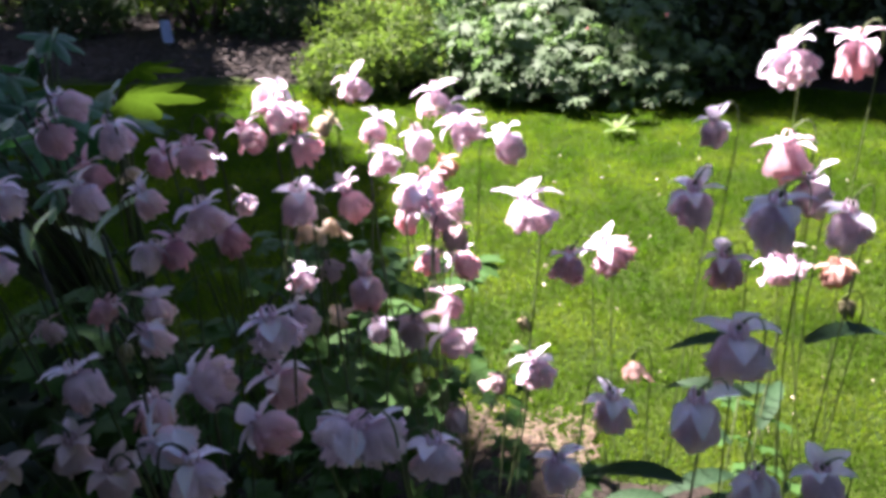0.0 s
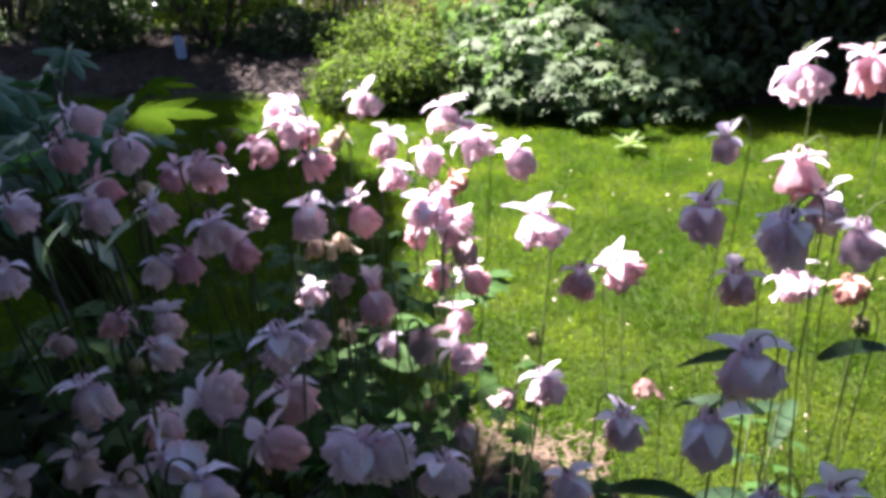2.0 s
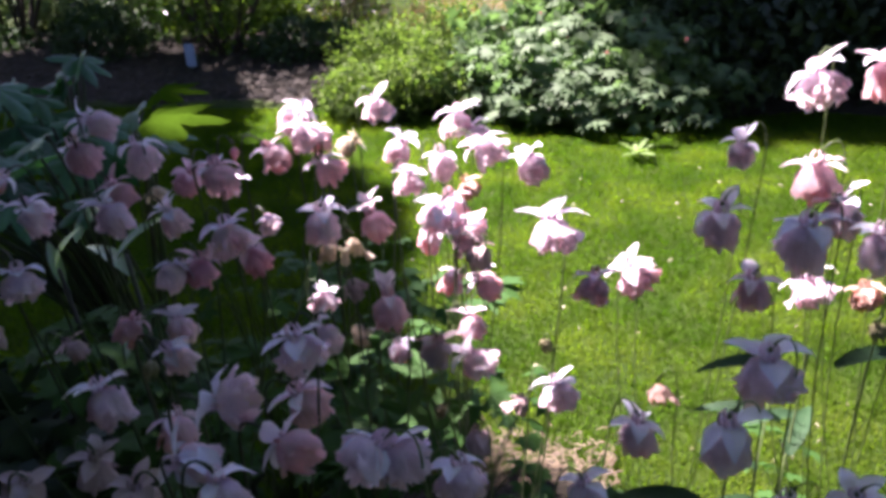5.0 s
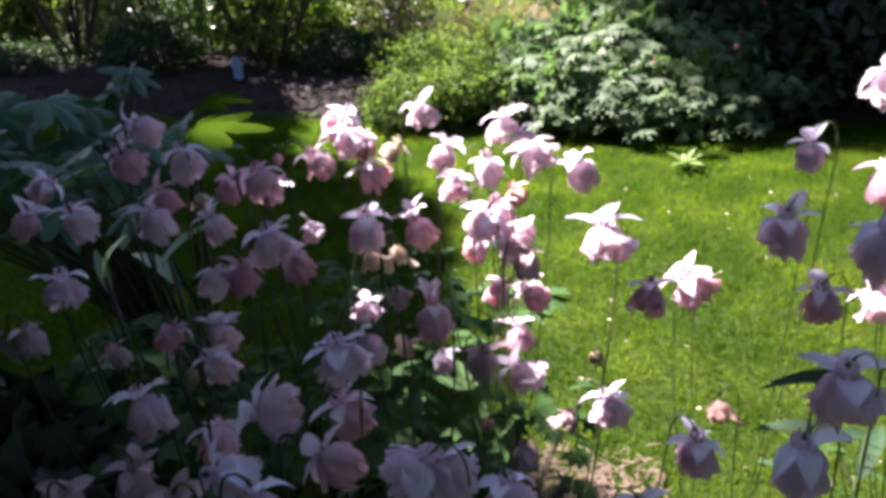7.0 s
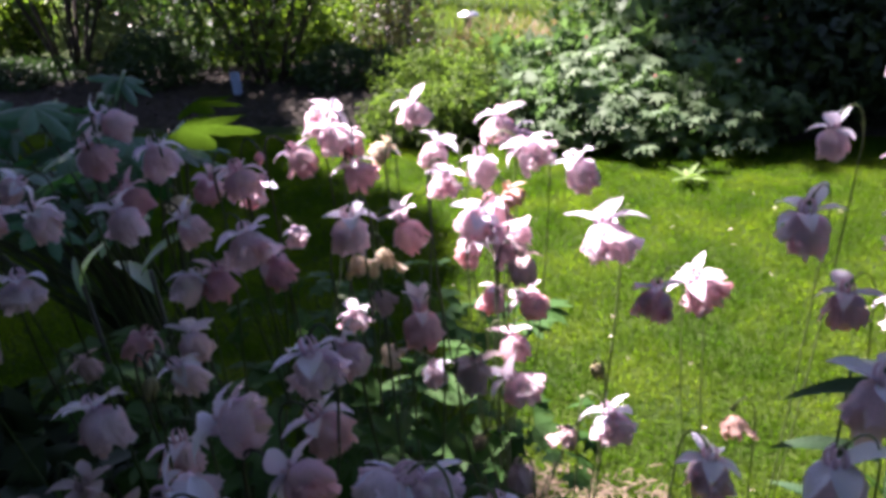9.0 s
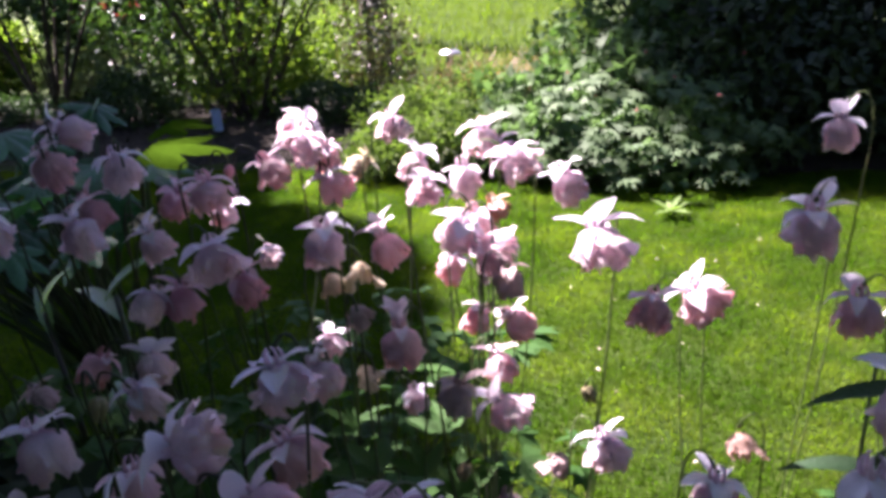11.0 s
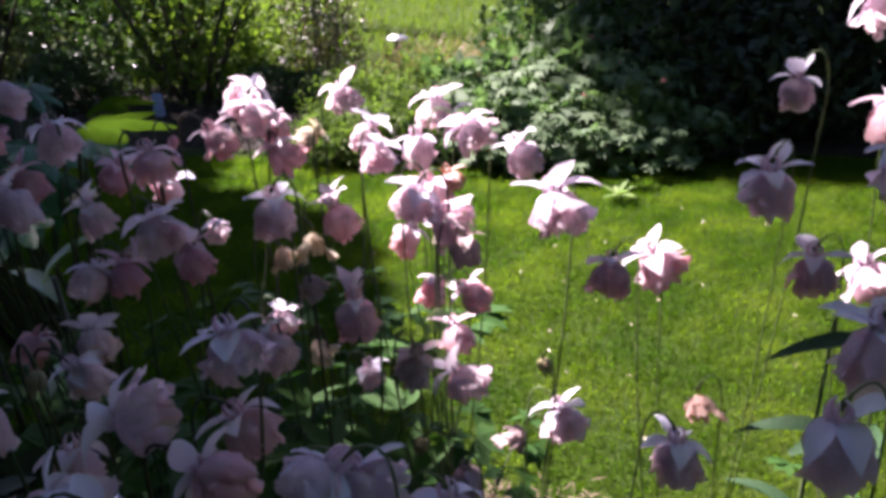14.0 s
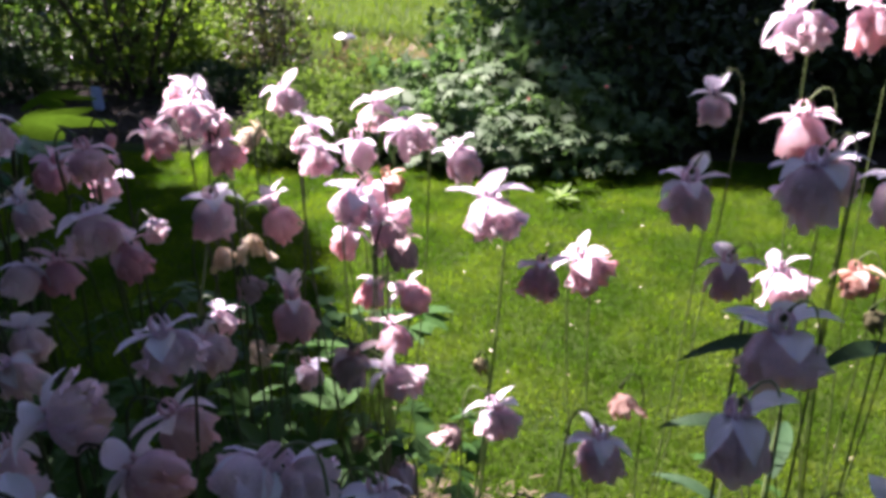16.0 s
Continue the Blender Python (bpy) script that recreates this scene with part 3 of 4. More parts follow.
def upright_bush(x, y, stems, tall, spread, count, mat, leaf, label, seed, bare=0.12, thick=0.016):
    r = np.random.default_rng(seed)
    root = tagged(placed(new("upright_bush"), x, y, 0), label, "bush")
    spots, runs = [], []
    for i in range(stems):
        a = 2 * math.pi * i / stems + r.uniform(-.3, .3)
        out = spread * r.uniform(.35, 1.0)
        foot = Vector((0.07 * math.cos(a), 0.07 * math.sin(a), 0))
        end = Vector((out * math.cos(a), out * math.sin(a), tall * r.uniform(.75, 1.05)))
        line = curve(foot, foot + Vector((0.28 * out * math.cos(a), 0.28 * out * math.sin(a), tall * .33)), end * .7, end, 9)
        linked("stem", solid("stem", *tube(line, list(np.linspace(thick, thick / 4, 10)), 6)), BARK, root)
        for k in range(count // stems):
            t = r.uniform(bare, 1)
            p = line[min(9, int(t * 9))]
            spots.append(np.array(p) + r.normal(size=3) * (0.11, 0.11, 0.09))
    linked("foliage", scatter("foliage", OVAL, np.array(spots), leaf, 0.5, squash=.9), mat, root)
    return root


upright_bush(-1.84, 4.55, 10, 1.7, 1.15, 3000, WILLOW, 0.055, "many-stemmed bush fanning out, with lit yellow-green leaves", 5, 0.14, 0.014)
upright_bush(-2.10, 4.90, 5, 1.8, 0.75, 1500, GLEN, 0.055, "leafy bush with a few stout leaning stems", 12, 0.22, 0.024)
upright_bush(-3.38, 4.85, 6, 1.9, 1.1, 900, GLEN, 0.055, "many-stemmed bush with thin leaning trunks", 8, 0.40)
upright_bush(-4.6, 5.3, 7, 1.9, 1.0, 1100, WILLOW, 0.05, "many-stemmed bush with thin dark trunks and lit leaves", 9, 0.45)
shrub("glossy_leaved_shrub", -2.62, 5.0, [(650, (0, 0, .26), (.40, .26, .30), .7), (420, (.12, -.05, .52), (.26, .2, .22), .8), (350, (-.35, 0, .55), (.3, .2, .3), .8)], OVAL, GLINT, 0.05, 0.4, "open shrub with glossy dark leaves catching white glints", 8)
shrub("low_bush", -2.15, 5.35, [(700, (0, 0, .30), (.5, .3, .32), .7)], OVAL, WILLOW, 0.06, 0.5, "leafy yellow-green bush lit from behind", 6)
shrub("dark_leaved_shrub", -3.55, 5.05, [(700, (0, 0, .80), (.28, .24, .24), .6)], OVAL, BOX, 0.06, 0.5, "dark leafy top of a shrub standing among the trunks", 4)
# Added dark leaves: the shade of the bush tops is put into their colour.
shrub("dark_leaved_shrub", -1.95, 4.75, [(1700, (0, 0, .98), (.75, .35, .34), .6)], OVAL, BOX, 0.05, 0.5, "dark leaf mass added for the shaded tops of the bushes", 6)
shrub("low_bush", -4.15, 5.25, [(900, (0, 0, .26), (.5, .3, .36), .6)], OVAL, WILLOW, 0.085, 0.6, "broad-leaved lime green bush lit from behind", 6)
shrub("low_bush", -3.88, 5.12, [(420, (0, 0, .40), (.26, .2, .26), .7)], OVAL, WILLOW, 0.085, 0.6, "broad-leaved yellow-green bush glowing against the light", 5)
shrub("low_bush", -3.45, 5.35, [(1500, (0, 0, .14), (.55, .3, .30), .6)], OVAL, SILVER, 0.05, 0.5, "leafy pale green bush lit from behind")
azalea = shrub("azalea_bush", -3.15, 5.7, [(3400, (0, 0, .54), (.5, .4, .38), .6), (2800, (-.40, -.1, .52), (.45, .3, .36), .6)], OVAL, BOX, 0.05, .5, "dark-leaved azalea with a few red blossoms")
for px, py, pz in ((-.14, -.40, .58), (.05, -.44, .62), (.15, -.42, .54), (.0, -.44, .50), (-.24, -.36, .52), (-.08, -.42, .68), (.24, -.38, .60)):
    linked("red_flower", bloom_red, RED, azalea, pose(px, py, pz, 40, 60 * px, 90 * px) @ Matrix.Scale(2.3, 4), "small red flower")

# tall seeding grass at the end of the shrubs
tagged(linked("seed_grass", blades("seed_grass", 1500, -0.75, 0.35, 4.35, 4.95, 0.34, 0.003, lambda x, y: True, 3.0), SEDGE), "tall seeding grass with reddish heads", "grass", kind="stuff")


# ---- path light and plant label ----
def path_light(x, y):
    root = tagged(placed(new("path_light"), x, y, 0), "small solar path light with a steel cap", "garden lamp")
    bm = bmesh.new()
    profile = [(0.02, 0.270), (0.045, 0.264), (0.064, 0.254), (0.075, 0.244), (0.074, 0.238), (0.03, 0.241)]
    rings = [[bm.verts.new((r * math.cos(a), r * math.sin(a), z)) for a in np.linspace(0, 2 * math.pi, 24, endpoint=False)] for r, z in profile]
    for a, b in zip(rings, rings[1:]):
        for i in range(24):
            bm.faces.new((a[i], a[(i + 1) % 24], b[(i + 1) % 24], b[i]))
    bm.faces.new(rings[0]), bm.faces.new(rings[-1][::-1])
    mesh = bpy.data.meshes.new("cap")
    bm.to_mesh(mesh), bm.free()
    mesh.polygons.foreach_set("use_smooth", [True] * len(mesh.polygons))
    linked("cap", mesh, STEEL, root, label="domed brushed steel cap")
    linked("lens", solid("lens", *tube([(0, 0, .16), (0, 0, .18), (0, 0, .240)], [.020, .024, .026], 16)), SMOKE, root)
    linked("post", solid("post", *tube([(0, 0, -.08), (0, 0, .0), (0, 0, .16)], [.004, .007, .008], 10)), SMOKE, root)


path_light(-0.69, 5.30)

marker = tagged(placed(new("plant_label"), -1.90, 4.17, 0), "pale blue plastic plant label standing in the mulch", "plant label")
bm = bmesh.new()
bmesh.ops.create_cube(bm, size=1, matrix=Matrix.Translation((0, 0, 0.100)) @ Matrix.Diagonal((0.060, 0.003, 0.13, 1)))
bmesh.ops.bevel(bm, geom=[e for e in bm.edges if abs(e.verts[0].co.y - e.verts[1].co.y) > 1e-4], offset=0.007, segments=3, affect="EDGES")
mesh = bpy.data.meshes.new("plate")
bm.to_mesh(mesh), bm.free()
linked("plate", mesh, PLASTIC, marker)
linked("stake", solid("stake", *tube([(0, 0.004, -.05), (0, 0.004, .06)], [.003, .004], 6)), PLASTIC, marker)


# ---- plants beside the columbines ----
def big_leaf(name, size, mat, parent, m):
    return linked(name, BIG[mat.name], mat, parent, m @ Matrix.Scale(size, 4))


def dense_leaf(lobes, seed):
    """A lobed leaf with a raised midrib, drooping lobes and a wavy edge, one unit long."""
    r = np.random.default_rng(seed)
    verts, faces, rings, spokes = [(0, 0.12, 0.0)], [], 4, lobes * 8
    for j in range(1, rings + 1):
        for i in range(spokes + 1):
            a = -1.9 + 3.8 * i / spokes
            near = min(abs(a - c) for c in (-1.55, -0.78, 0.0, 0.78, 1.55)) / 0.40
            lobe = 0.44 + 0.56 * max(0.0, 1 - near) ** 0.85
            far = j / rings * lobe * (1 - 0.16 * abs(a)) * (1 + 0.03 * math.sin(13 * a) * (j == rings))
            verts.append((math.sin(a) * far, 0.12 + math.cos(a) * far * .88, -0.22 * far * far + 0.05 * far * math.cos(a * 8.05) + 0.01 * r.normal() * far))
    for i in range(spokes):
        faces.append((0, 2 + i, 1 + i))
        for j in range(rings - 1):
            p, q = 1 + j * (spokes + 1) + i, 1 + (j + 1) * (spokes + 1) + i
            faces.append((p, p + 1, q + 1, q))
    return solid("broad_leaf", verts, faces)


BIG = {BROAD.name: dense_leaf(5, 1), SUNLIT_BROAD.name: dense_leaf(5, 2)}


def broad_plant(x, y, leaves, label):
    root = tagged(placed(new("broad_leaved_plant"), x, y, 0), label, "plant")
    for (lx, ly, lz, size, rx, ry, rz, mat) in leaves:
        tip = Vector((lx - x, ly - y, lz))
        leaf = big_leaf("leaf", size, mat, root, pose(*tip, rx, ry, rz))
        foot = Vector((0.03 * math.cos(rz), 0.03 * math.sin(rz), 0))
        linked("leaf_stalk", solid("leaf_stalk", *tube(curve(foot, foot + Vector((0, 0, lz * .5)), tip * .8 + Vector((0, 0, lz * .12)), tip, 7), list(np.linspace(.005, .0025, 8)), 5)), STEM, root)
    return root


spread = random.Random(5)
broad_plant(-0.95, 1.45, [(-0.95 + spread.uniform(-.55, .14), 1.40 + spread.uniform(-.26, .30), spread.uniform(.60, .80), spread.uniform(.08, .13), spread.uniform(-60, -5), spread.uniform(-25, 25), spread.uniform(80, 280), BROAD) for k in range(72)],
            "broad-leaved plant with large blue-green lobed leaves")
broad_plant(-0.62, 1.12, [
    (-0.515, 1.00, 0.884, 0.128, 6, 0, -84, SUNLIT_BROAD), (-0.565, 1.15, 0.876, 0.090, 6, -1, -84, SUNLIT_BROAD), (-0.54, 1.05, 0.845, 0.08, -6, -4, -70, BROAD), (-0.56, 1.08, 0.82, 0.08, -20, 0, -40, BROAD),
    (-0.70, 1.05, 0.84, 0.08, -20, 8, 110, BROAD), (-0.76, 1.10, 0.78, 0.085, -25, 8, 80, BROAD), (-0.62, 1.00, 0.76, 0.08, -25, 8, 170, BROAD)],
    "broad-leaved plant with two leaves tinted yellow-green as if sunlit")


def lance(n):
    verts, faces = [], []
    for i in range(n + 1):
        t = i / n
        w = 0.13 * math.sin(math.pi * min(1, 0.08 + t * .92)) ** .8 * (1 - t * .25)
        z = 0.22 * t - 0.45 * t * t
        verts += [(-w, t, z + w * .5), (0, t, z), (w, t, z + w * .5)]
    for i in range(n):
        a = 3 * i
        faces += [(a, a + 1, a + 4, a + 3), (a + 1, a + 2, a + 5, a + 4)]
    return solid("lance_leaf", verts, faces)


LANCE, DULL_LANCE = lance(7), lance(7)


def lily(x, y, leaves, label, mat=STRAP):
    root = tagged(placed(new("lance_leaved_plant"), x, y, 0), label, "plant")
    stem_top = max(z for *_, z, _, _, _ in [(a, b, c, d, e, f) for a, b, c, d, e, f in leaves])
    linked("stem", solid("stem", *tube([(0, 0, 0), (0.01, 0, stem_top * .5), (0, 0, stem_top)], [.006, .005, .003] if mat is STRAP else [.0016, .0012, .0009], 6)), STEM if mat is STRAP else GREEN_STEM, root)
    for lx, ly, lz, size, rx, rz in leaves:
        linked("leaf", LANCE if mat is STRAP else DULL_LANCE, mat, root, pose(lx - x, ly - y, lz, rx, 0, rz) @ Matrix.Scale(size, 4))
    return root


lily(-0.51, 0.87, [(-0.515, 0.855, .735, .105, 42, -62), (-0.51, 0.87, .70, .11, 20, 60), (-0.51, 0.87, .62, .09, 15, 190)],
     "leafy stem with glossy lance-shaped leaves")
lily(-0.64, 0.90, [(-0.64, 0.895, .69, .075, 62, -50), (-0.64, 0.90, .66, .08, 50, 40), (-0.64, 0.90, .52, .08, 10, 100)],
     "leafy stem with glossy lance-shaped leaves")


lily(0.30, 0.67, [(0.27, 0.635, .69, .075, 8, -75), (0.30, 0.66, .60, .07, 20, 60), (0.30, 0.67, .50, .08, 15, 190)],
     "slender stem with a few dull green lance-shaped leaves", DULL_STRAP)
lily(0.16, 0.50, [(0.13, 0.48, .70, .075, 6, -80), (0.16, 0.50, .58, .07, 20, 120)],
     "slender stem with a few dull green lance-shaped leaves", DULL_STRAP)


lily(0.262, 0.52, [(0.245, 0.50, .815, .070, 5, 75), (0.275, 0.50, .872, .075, 8, -75), (0.262, 0.51, .77, .07, 15, -30), (0.255, 0.52, .70, .08, 10, 110)],
     "slender stem with a few dull green lance-shaped leaves", DULL_STRAP)
lily(0.185, 0.43, [(0.205, 0.40, .945, .060, 2, 82), (0.178, 0.42, .800, .075, 4, 80), (0.185, 0.43, .74, .07, 12, -60)],
     "slender stem with a few dull green lance-shaped leaves", DULL_STRAP)


# ---- columbines ----
def strip(rows):
    """A petal from rows of points across it."""
    k = len(rows[0])
    verts = [p for row in rows for p in row]
    faces = [(j * k + i, j * k + i + 1, (j + 1) * k + i + 1, (j + 1) * k + i) for j in range(len(rows) - 1) for i in range(k - 1)]
    return verts, faces


def crumpled(piece, r, much):
    """Bends a piece softly out of true, at two sizes of fold."""
    off = Vector(tuple(r.uniform(-9, 9, 3)))
    out = []
    for v in piece[0]:
        v = Vector(v)
        low = min(1.0, max(0.0, -v.z * 3))
        out.append(v + low * much * (noise.noise_vector(v * 2.6 + off) + 0.6 * noise.noise_vector(v * 7.5 + off) + 0.28 * noise.noise_vector(v * 17 + off)))
    return out, piece[1]


def cup_petal(angle, reach, length, width, flare, r, ruffle, frill=0.0):
    """A broad petal that leaves the crown of a hanging bloom, rounds over the shoulder and runs down to a blunt, waved hem."""
    rows, point, phase = [], r.uniform(0.02, 0.20), r.uniform(0, 6.28)
    for j in range(9):
        t = j / 8
        rad = reach * math.sin(min(1.0, t * 1.7) * math.pi / 2) ** 0.8 * (1 - 0.16 * max(0, t - .5)) + flare * max(0, t - .55) * 1.6
        z = -0.02 - length * (0.75 * t ** 1.4 + 0.25 * t)
        w = width * (0.30 + 0.70 * math.sin(math.pi * min(1.0, 0.14 + 0.62 * t)))
        row = []
        for i in range(7):
            s = (i - 3) / 3
            a = angle + s * w / max(reach, .05) * .5
            lift = (point * abs(s) ** 1.6 + frill * 0.05 * math.sin(9 * s + phase)) * max(0, t - .6) / .4
            wave = frill * 0.07 * math.sin(7 * s + phase) * max(0, t - .45) / .55
            rr = rad * (1 - 0.10 * s * s * min(1, t * 1.6)) + wave + 0.02 * math.sin(2.5 * s + 9 * angle) * t + ruffle * r.normal() * t
            row.append((rr * math.cos(a), rr * math.sin(a), z + lift + ruffle * r.normal() * t))
        rows.append(row)
    return crumpled(strip(rows), r, 0.06 + 0.03 * frill)


def spur(angle, r):
    a = Vector((math.cos(angle), math.sin(angle), 0))
    line = curve(a * .10 + Vector((0, 0, -.05)), a * .16 + Vector((0, 0, .08)), a * .13 + Vector((0, 0, .2)), a * .05 + Vector((0, 0, .22)), 4)
    return tube(line, [.045, .035, .025, .018, .014], 5)


def cup_mesh(seed, kind):
    r = np.random.default_rng(seed)
    pieces = []
    if kind == "bud":
        for i in range(5):
            pieces.append(cup_petal(i * 1.2566, .30, .85, .42, -.38, r, .012))
    elif kind == "pod":
        for i in range(5):
            a = i * 1.2566
            o = Vector((math.cos(a), math.sin(a), 0))
            pieces.append(tube(curve(o * .04, o * .2 + Vector((0, 0, -.15)), o * .22 + Vector((0, 0, -.5)), o * .12 + Vector((0, 0, -.85)), 5), [.05, .13, .15, .12, .05, .01], 6))
        for i in range(3):
            pieces.append(cup_petal(i * 2.1 + .4, .26, .5, .2, .1, r, .03))
    elif kind == "spent":
        for i in range(5):
            if r.random() < .8:
                pieces.append(cup_petal(i * 1.2566 + r.normal() * .3, .30 * r.uniform(.7, 1.2), r.uniform(.5, .85), .34, r.uniform(.0, .5), r, .03, 1.2))
        for i in range(6):
            pieces.append(cup_petal(i * 1.05 + r.normal() * .2, .2, r.uniform(.45, .75), .2, r.uniform(-.1, .2), r, .03, .8))
    elif kind == "frill":
        layers = ((5, .36, .50, .46, .20), (6, .33, .62, .42, .13), (6, .25, .68, .34, .08))
        for k, (n, reach, length, width, flare) in enumerate(layers):
            for i in range(n):
                pieces.append(cup_petal(2 * math.pi * (i + .5 * (k % 2)) / n + r.normal() * .14, reach * r.uniform(.9, 1.1), length * r.uniform(.75, 1.12), width * r.uniform(.85, 1.15), flare * r.uniform(.3, 1.7), r, .014, r.uniform(.6, 1.3)))
    else:
        layers = ((5, .36, .58, .50, .10), (5, .335, .72, .48, .05), (6, .25, .78, .38, .03))
        for k, (n, reach, length, width, flare) in enumerate(layers):
            for i in range(n):
                pieces.append(cup_petal(2 * math.pi * (i + .5 * (k % 2)) / n + r.normal() * .10, reach * r.uniform(.94, 1.06), length * r.uniform(.82, 1.08), width * r.uniform(.92, 1.12), flare * r.uniform(-.6, 2.4), r, .012, r.uniform(.4, .9)))
    if kind in ("bell", "frill"):
        for i in range(5):
            pieces.append(spur(2 * math.pi * (i + .5) / 5, r))
    return solid("petals", *joined(pieces))


def sepal_mesh(seed):
    """A pointed oval sepal with a shallow keel, one end at the crown."""
    r = np.random.default_rng(seed)
    rows, curl, broad, long = [], r.uniform(-.26, .12), r.uniform(.13, .19), r.uniform(.52, .66)
    for j in range(9):
        t = j / 8
        w = broad * (math.sin(math.pi * min(1.0, 0.10 + 0.90 * t)) ** 0.8) * (1 - 0.35 * t) * 1.25 + 0.004
        z = 0.10 * math.sin(t * 2.4) + curl * t * t
        side = 0.05 * math.sin(3 * t + seed) * t
        rows.append([(0.06 + long * t, side + s * w, z + 0.35 * w * s * s + r.normal() * .006) for s in (-1, -.5, 0, .5, 1)])
    return solid("sepal", *crumpled(strip(rows), r, 0.05))


CUPS = {k: [cup_mesh(40 + i, k) for i in range(n)] for k, n in (("bell", 8), ("frill", 8), ("spent", 4), ("bud", 2), ("pod", 2))}
SEPALS = [sepal_mesh(70 + i) for i in range(7)]
CUP_OF, SEPAL_OF = {}, {}


def tinted(store, mesh, mat):
    """A copy of the mesh for each tint, shared by all blooms of that tint."""
    key = (mesh.name, mat.name)
    if key not in store:
        store[key] = mesh.copy()
        store[key].materials.append(mat)
    return store[key]


def leaf_mesh(seed):
    """A compound columbine leaf: three stalks of three lobed leaflets, one unit across."""
    r = np.random.default_rng(seed)
    pieces = []
    for k, a in enumerate((-75, 0, 75)):
        turn = Matrix.Rotation(radians(-a + r.normal() * 8), 3, "Z")
        hub = turn @ Vector((0, .30, .04))
        pieces.append(tube([(0, 0, 0), hub * .5 + Vector((0, 0, .02)), hub], [.010, .008, .006], 4))
        for b in (-62, 0, 62):
            m = turn @ Matrix.Rotation(radians(-b + r.normal() * 8), 3, "Z") @ Matrix.Rotation(radians(-14 + r.normal() * 12), 3, "X")
            s = .30 * r.uniform(.85, 1.2)
            pieces.append(([hub + m @ (Vector(v) * s) for v in FAN[0]], FAN[1]))
    return solid("columbine_leaf", *joined(pieces))


LEAVES = [leaf_mesh(90 + i) for i in range(4)]
SMALL = solid("stem_leaf", *joined([([Matrix.Rotation(radians(a), 3, "Z") @ Vector(v) for v in OVAL[0] * (.7, 1, 1)], OVAL[1]) for a in (-48, 0, 48)]))
luck = random.Random(21)


def bloom(root, bx, by, x, y, z, size, tilt, az, kind, hue, spread_by=None):
    """One flower, its sepals and its hooked stem; x, y, z is the middle of the bloom."""
    s = size / 118
    turn = Matrix.Rotation(radians(az), 4, "Z") @ Matrix.Rotation(radians(-tilt), 4, "Y") @ Matrix.Rotation(luck.uniform(0, 6.28), 4, "Z")
    drop = 0.36 * s
    top = Vector((x - bx, y - by, z)) - (turn.to_3x3() @ Vector((0, 0, -drop)))
    m = Matrix.Translation(top) @ turn @ Matrix.Scale(s, 4)
    cup = luck.choice(CUPS[kind])
    mat = POD if kind == "pod" else PETAL[hue]
    label = {"bud": "small closed bud", "pod": "faded bloom with green seed pods", "spent": "withering bloom that drops its petals"}.get(kind, "")
    flower = linked("flower", tinted(CUP_OF, cup, mat), None, root, m, label)
    if kind in ("bell", "frill"):
        droop = spread_by if spread_by is not None else luck.choice((luck.uniform(-28, 5), luck.uniform(0, 22), luck.uniform(10, 40)))
        for i in range(5):
            linked("sepal", tinted(SEPAL_OF, luck.choice(SEPALS), SEPAL[hue]), None, flower,
                   Matrix.Rotation(radians(72 * i + luck.uniform(-10, 10)), 4, "Z") @ Matrix.Rotation(radians(droop + luck.uniform(-22, 22) + luck.choice((0, 0, 0, 0, 40))), 4, "Y") @ Matrix.Translation((0, 0, -.02)))
    neck = turn.to_3x3() @ Vector((0, 0, 1))
    side = luck.choice((-1, 1))
    back = Vector((1 if bx > .2 else side, luck.uniform(-.9, .4), 0)).normalized()
    hook = top + neck * (0.012 + 0.15 * s) + back * 0.010
    knee = hook + back * 0.010 + Vector((0, 0, -0.030))
    foot = Vector((luck.uniform(-.04, .04), luck.uniform(-.04, .04), 0))
    way = curve(foot, foot + Vector((0, 0, knee.z * .45)), knee - Vector((knee.x * .10, knee.y * .10, knee.z * .30)), knee, 9)
    way += curve(knee, knee + Vector((0, 0, .030)), hook + Vector((0, 0, .008)), top + neck * .10 * s, 7)[1:]
    radii = list(np.linspace(.0014, .0009, len(way)) * (0.55 if bx > .2 else 0.8 if bx > -.1 else 1.0))
    radii[-2:] = [radii[-3] * 1.3, .0019]
    linked("stem", solid("stem", *tube(way, radii, 5)), GREEN_STEM if bx > -.05 else STEM, root)
    if luck.random() < .55 and bx < -.05:
        p = way[luck.choice((5, 6, 7))]
        linked("stem_leaf", SMALL, LEAF, root, pose(*p, luck.uniform(5, 45), 0, luck.uniform(0, 360)) @ Matrix.Scale(luck.uniform(.03, .055), 4))


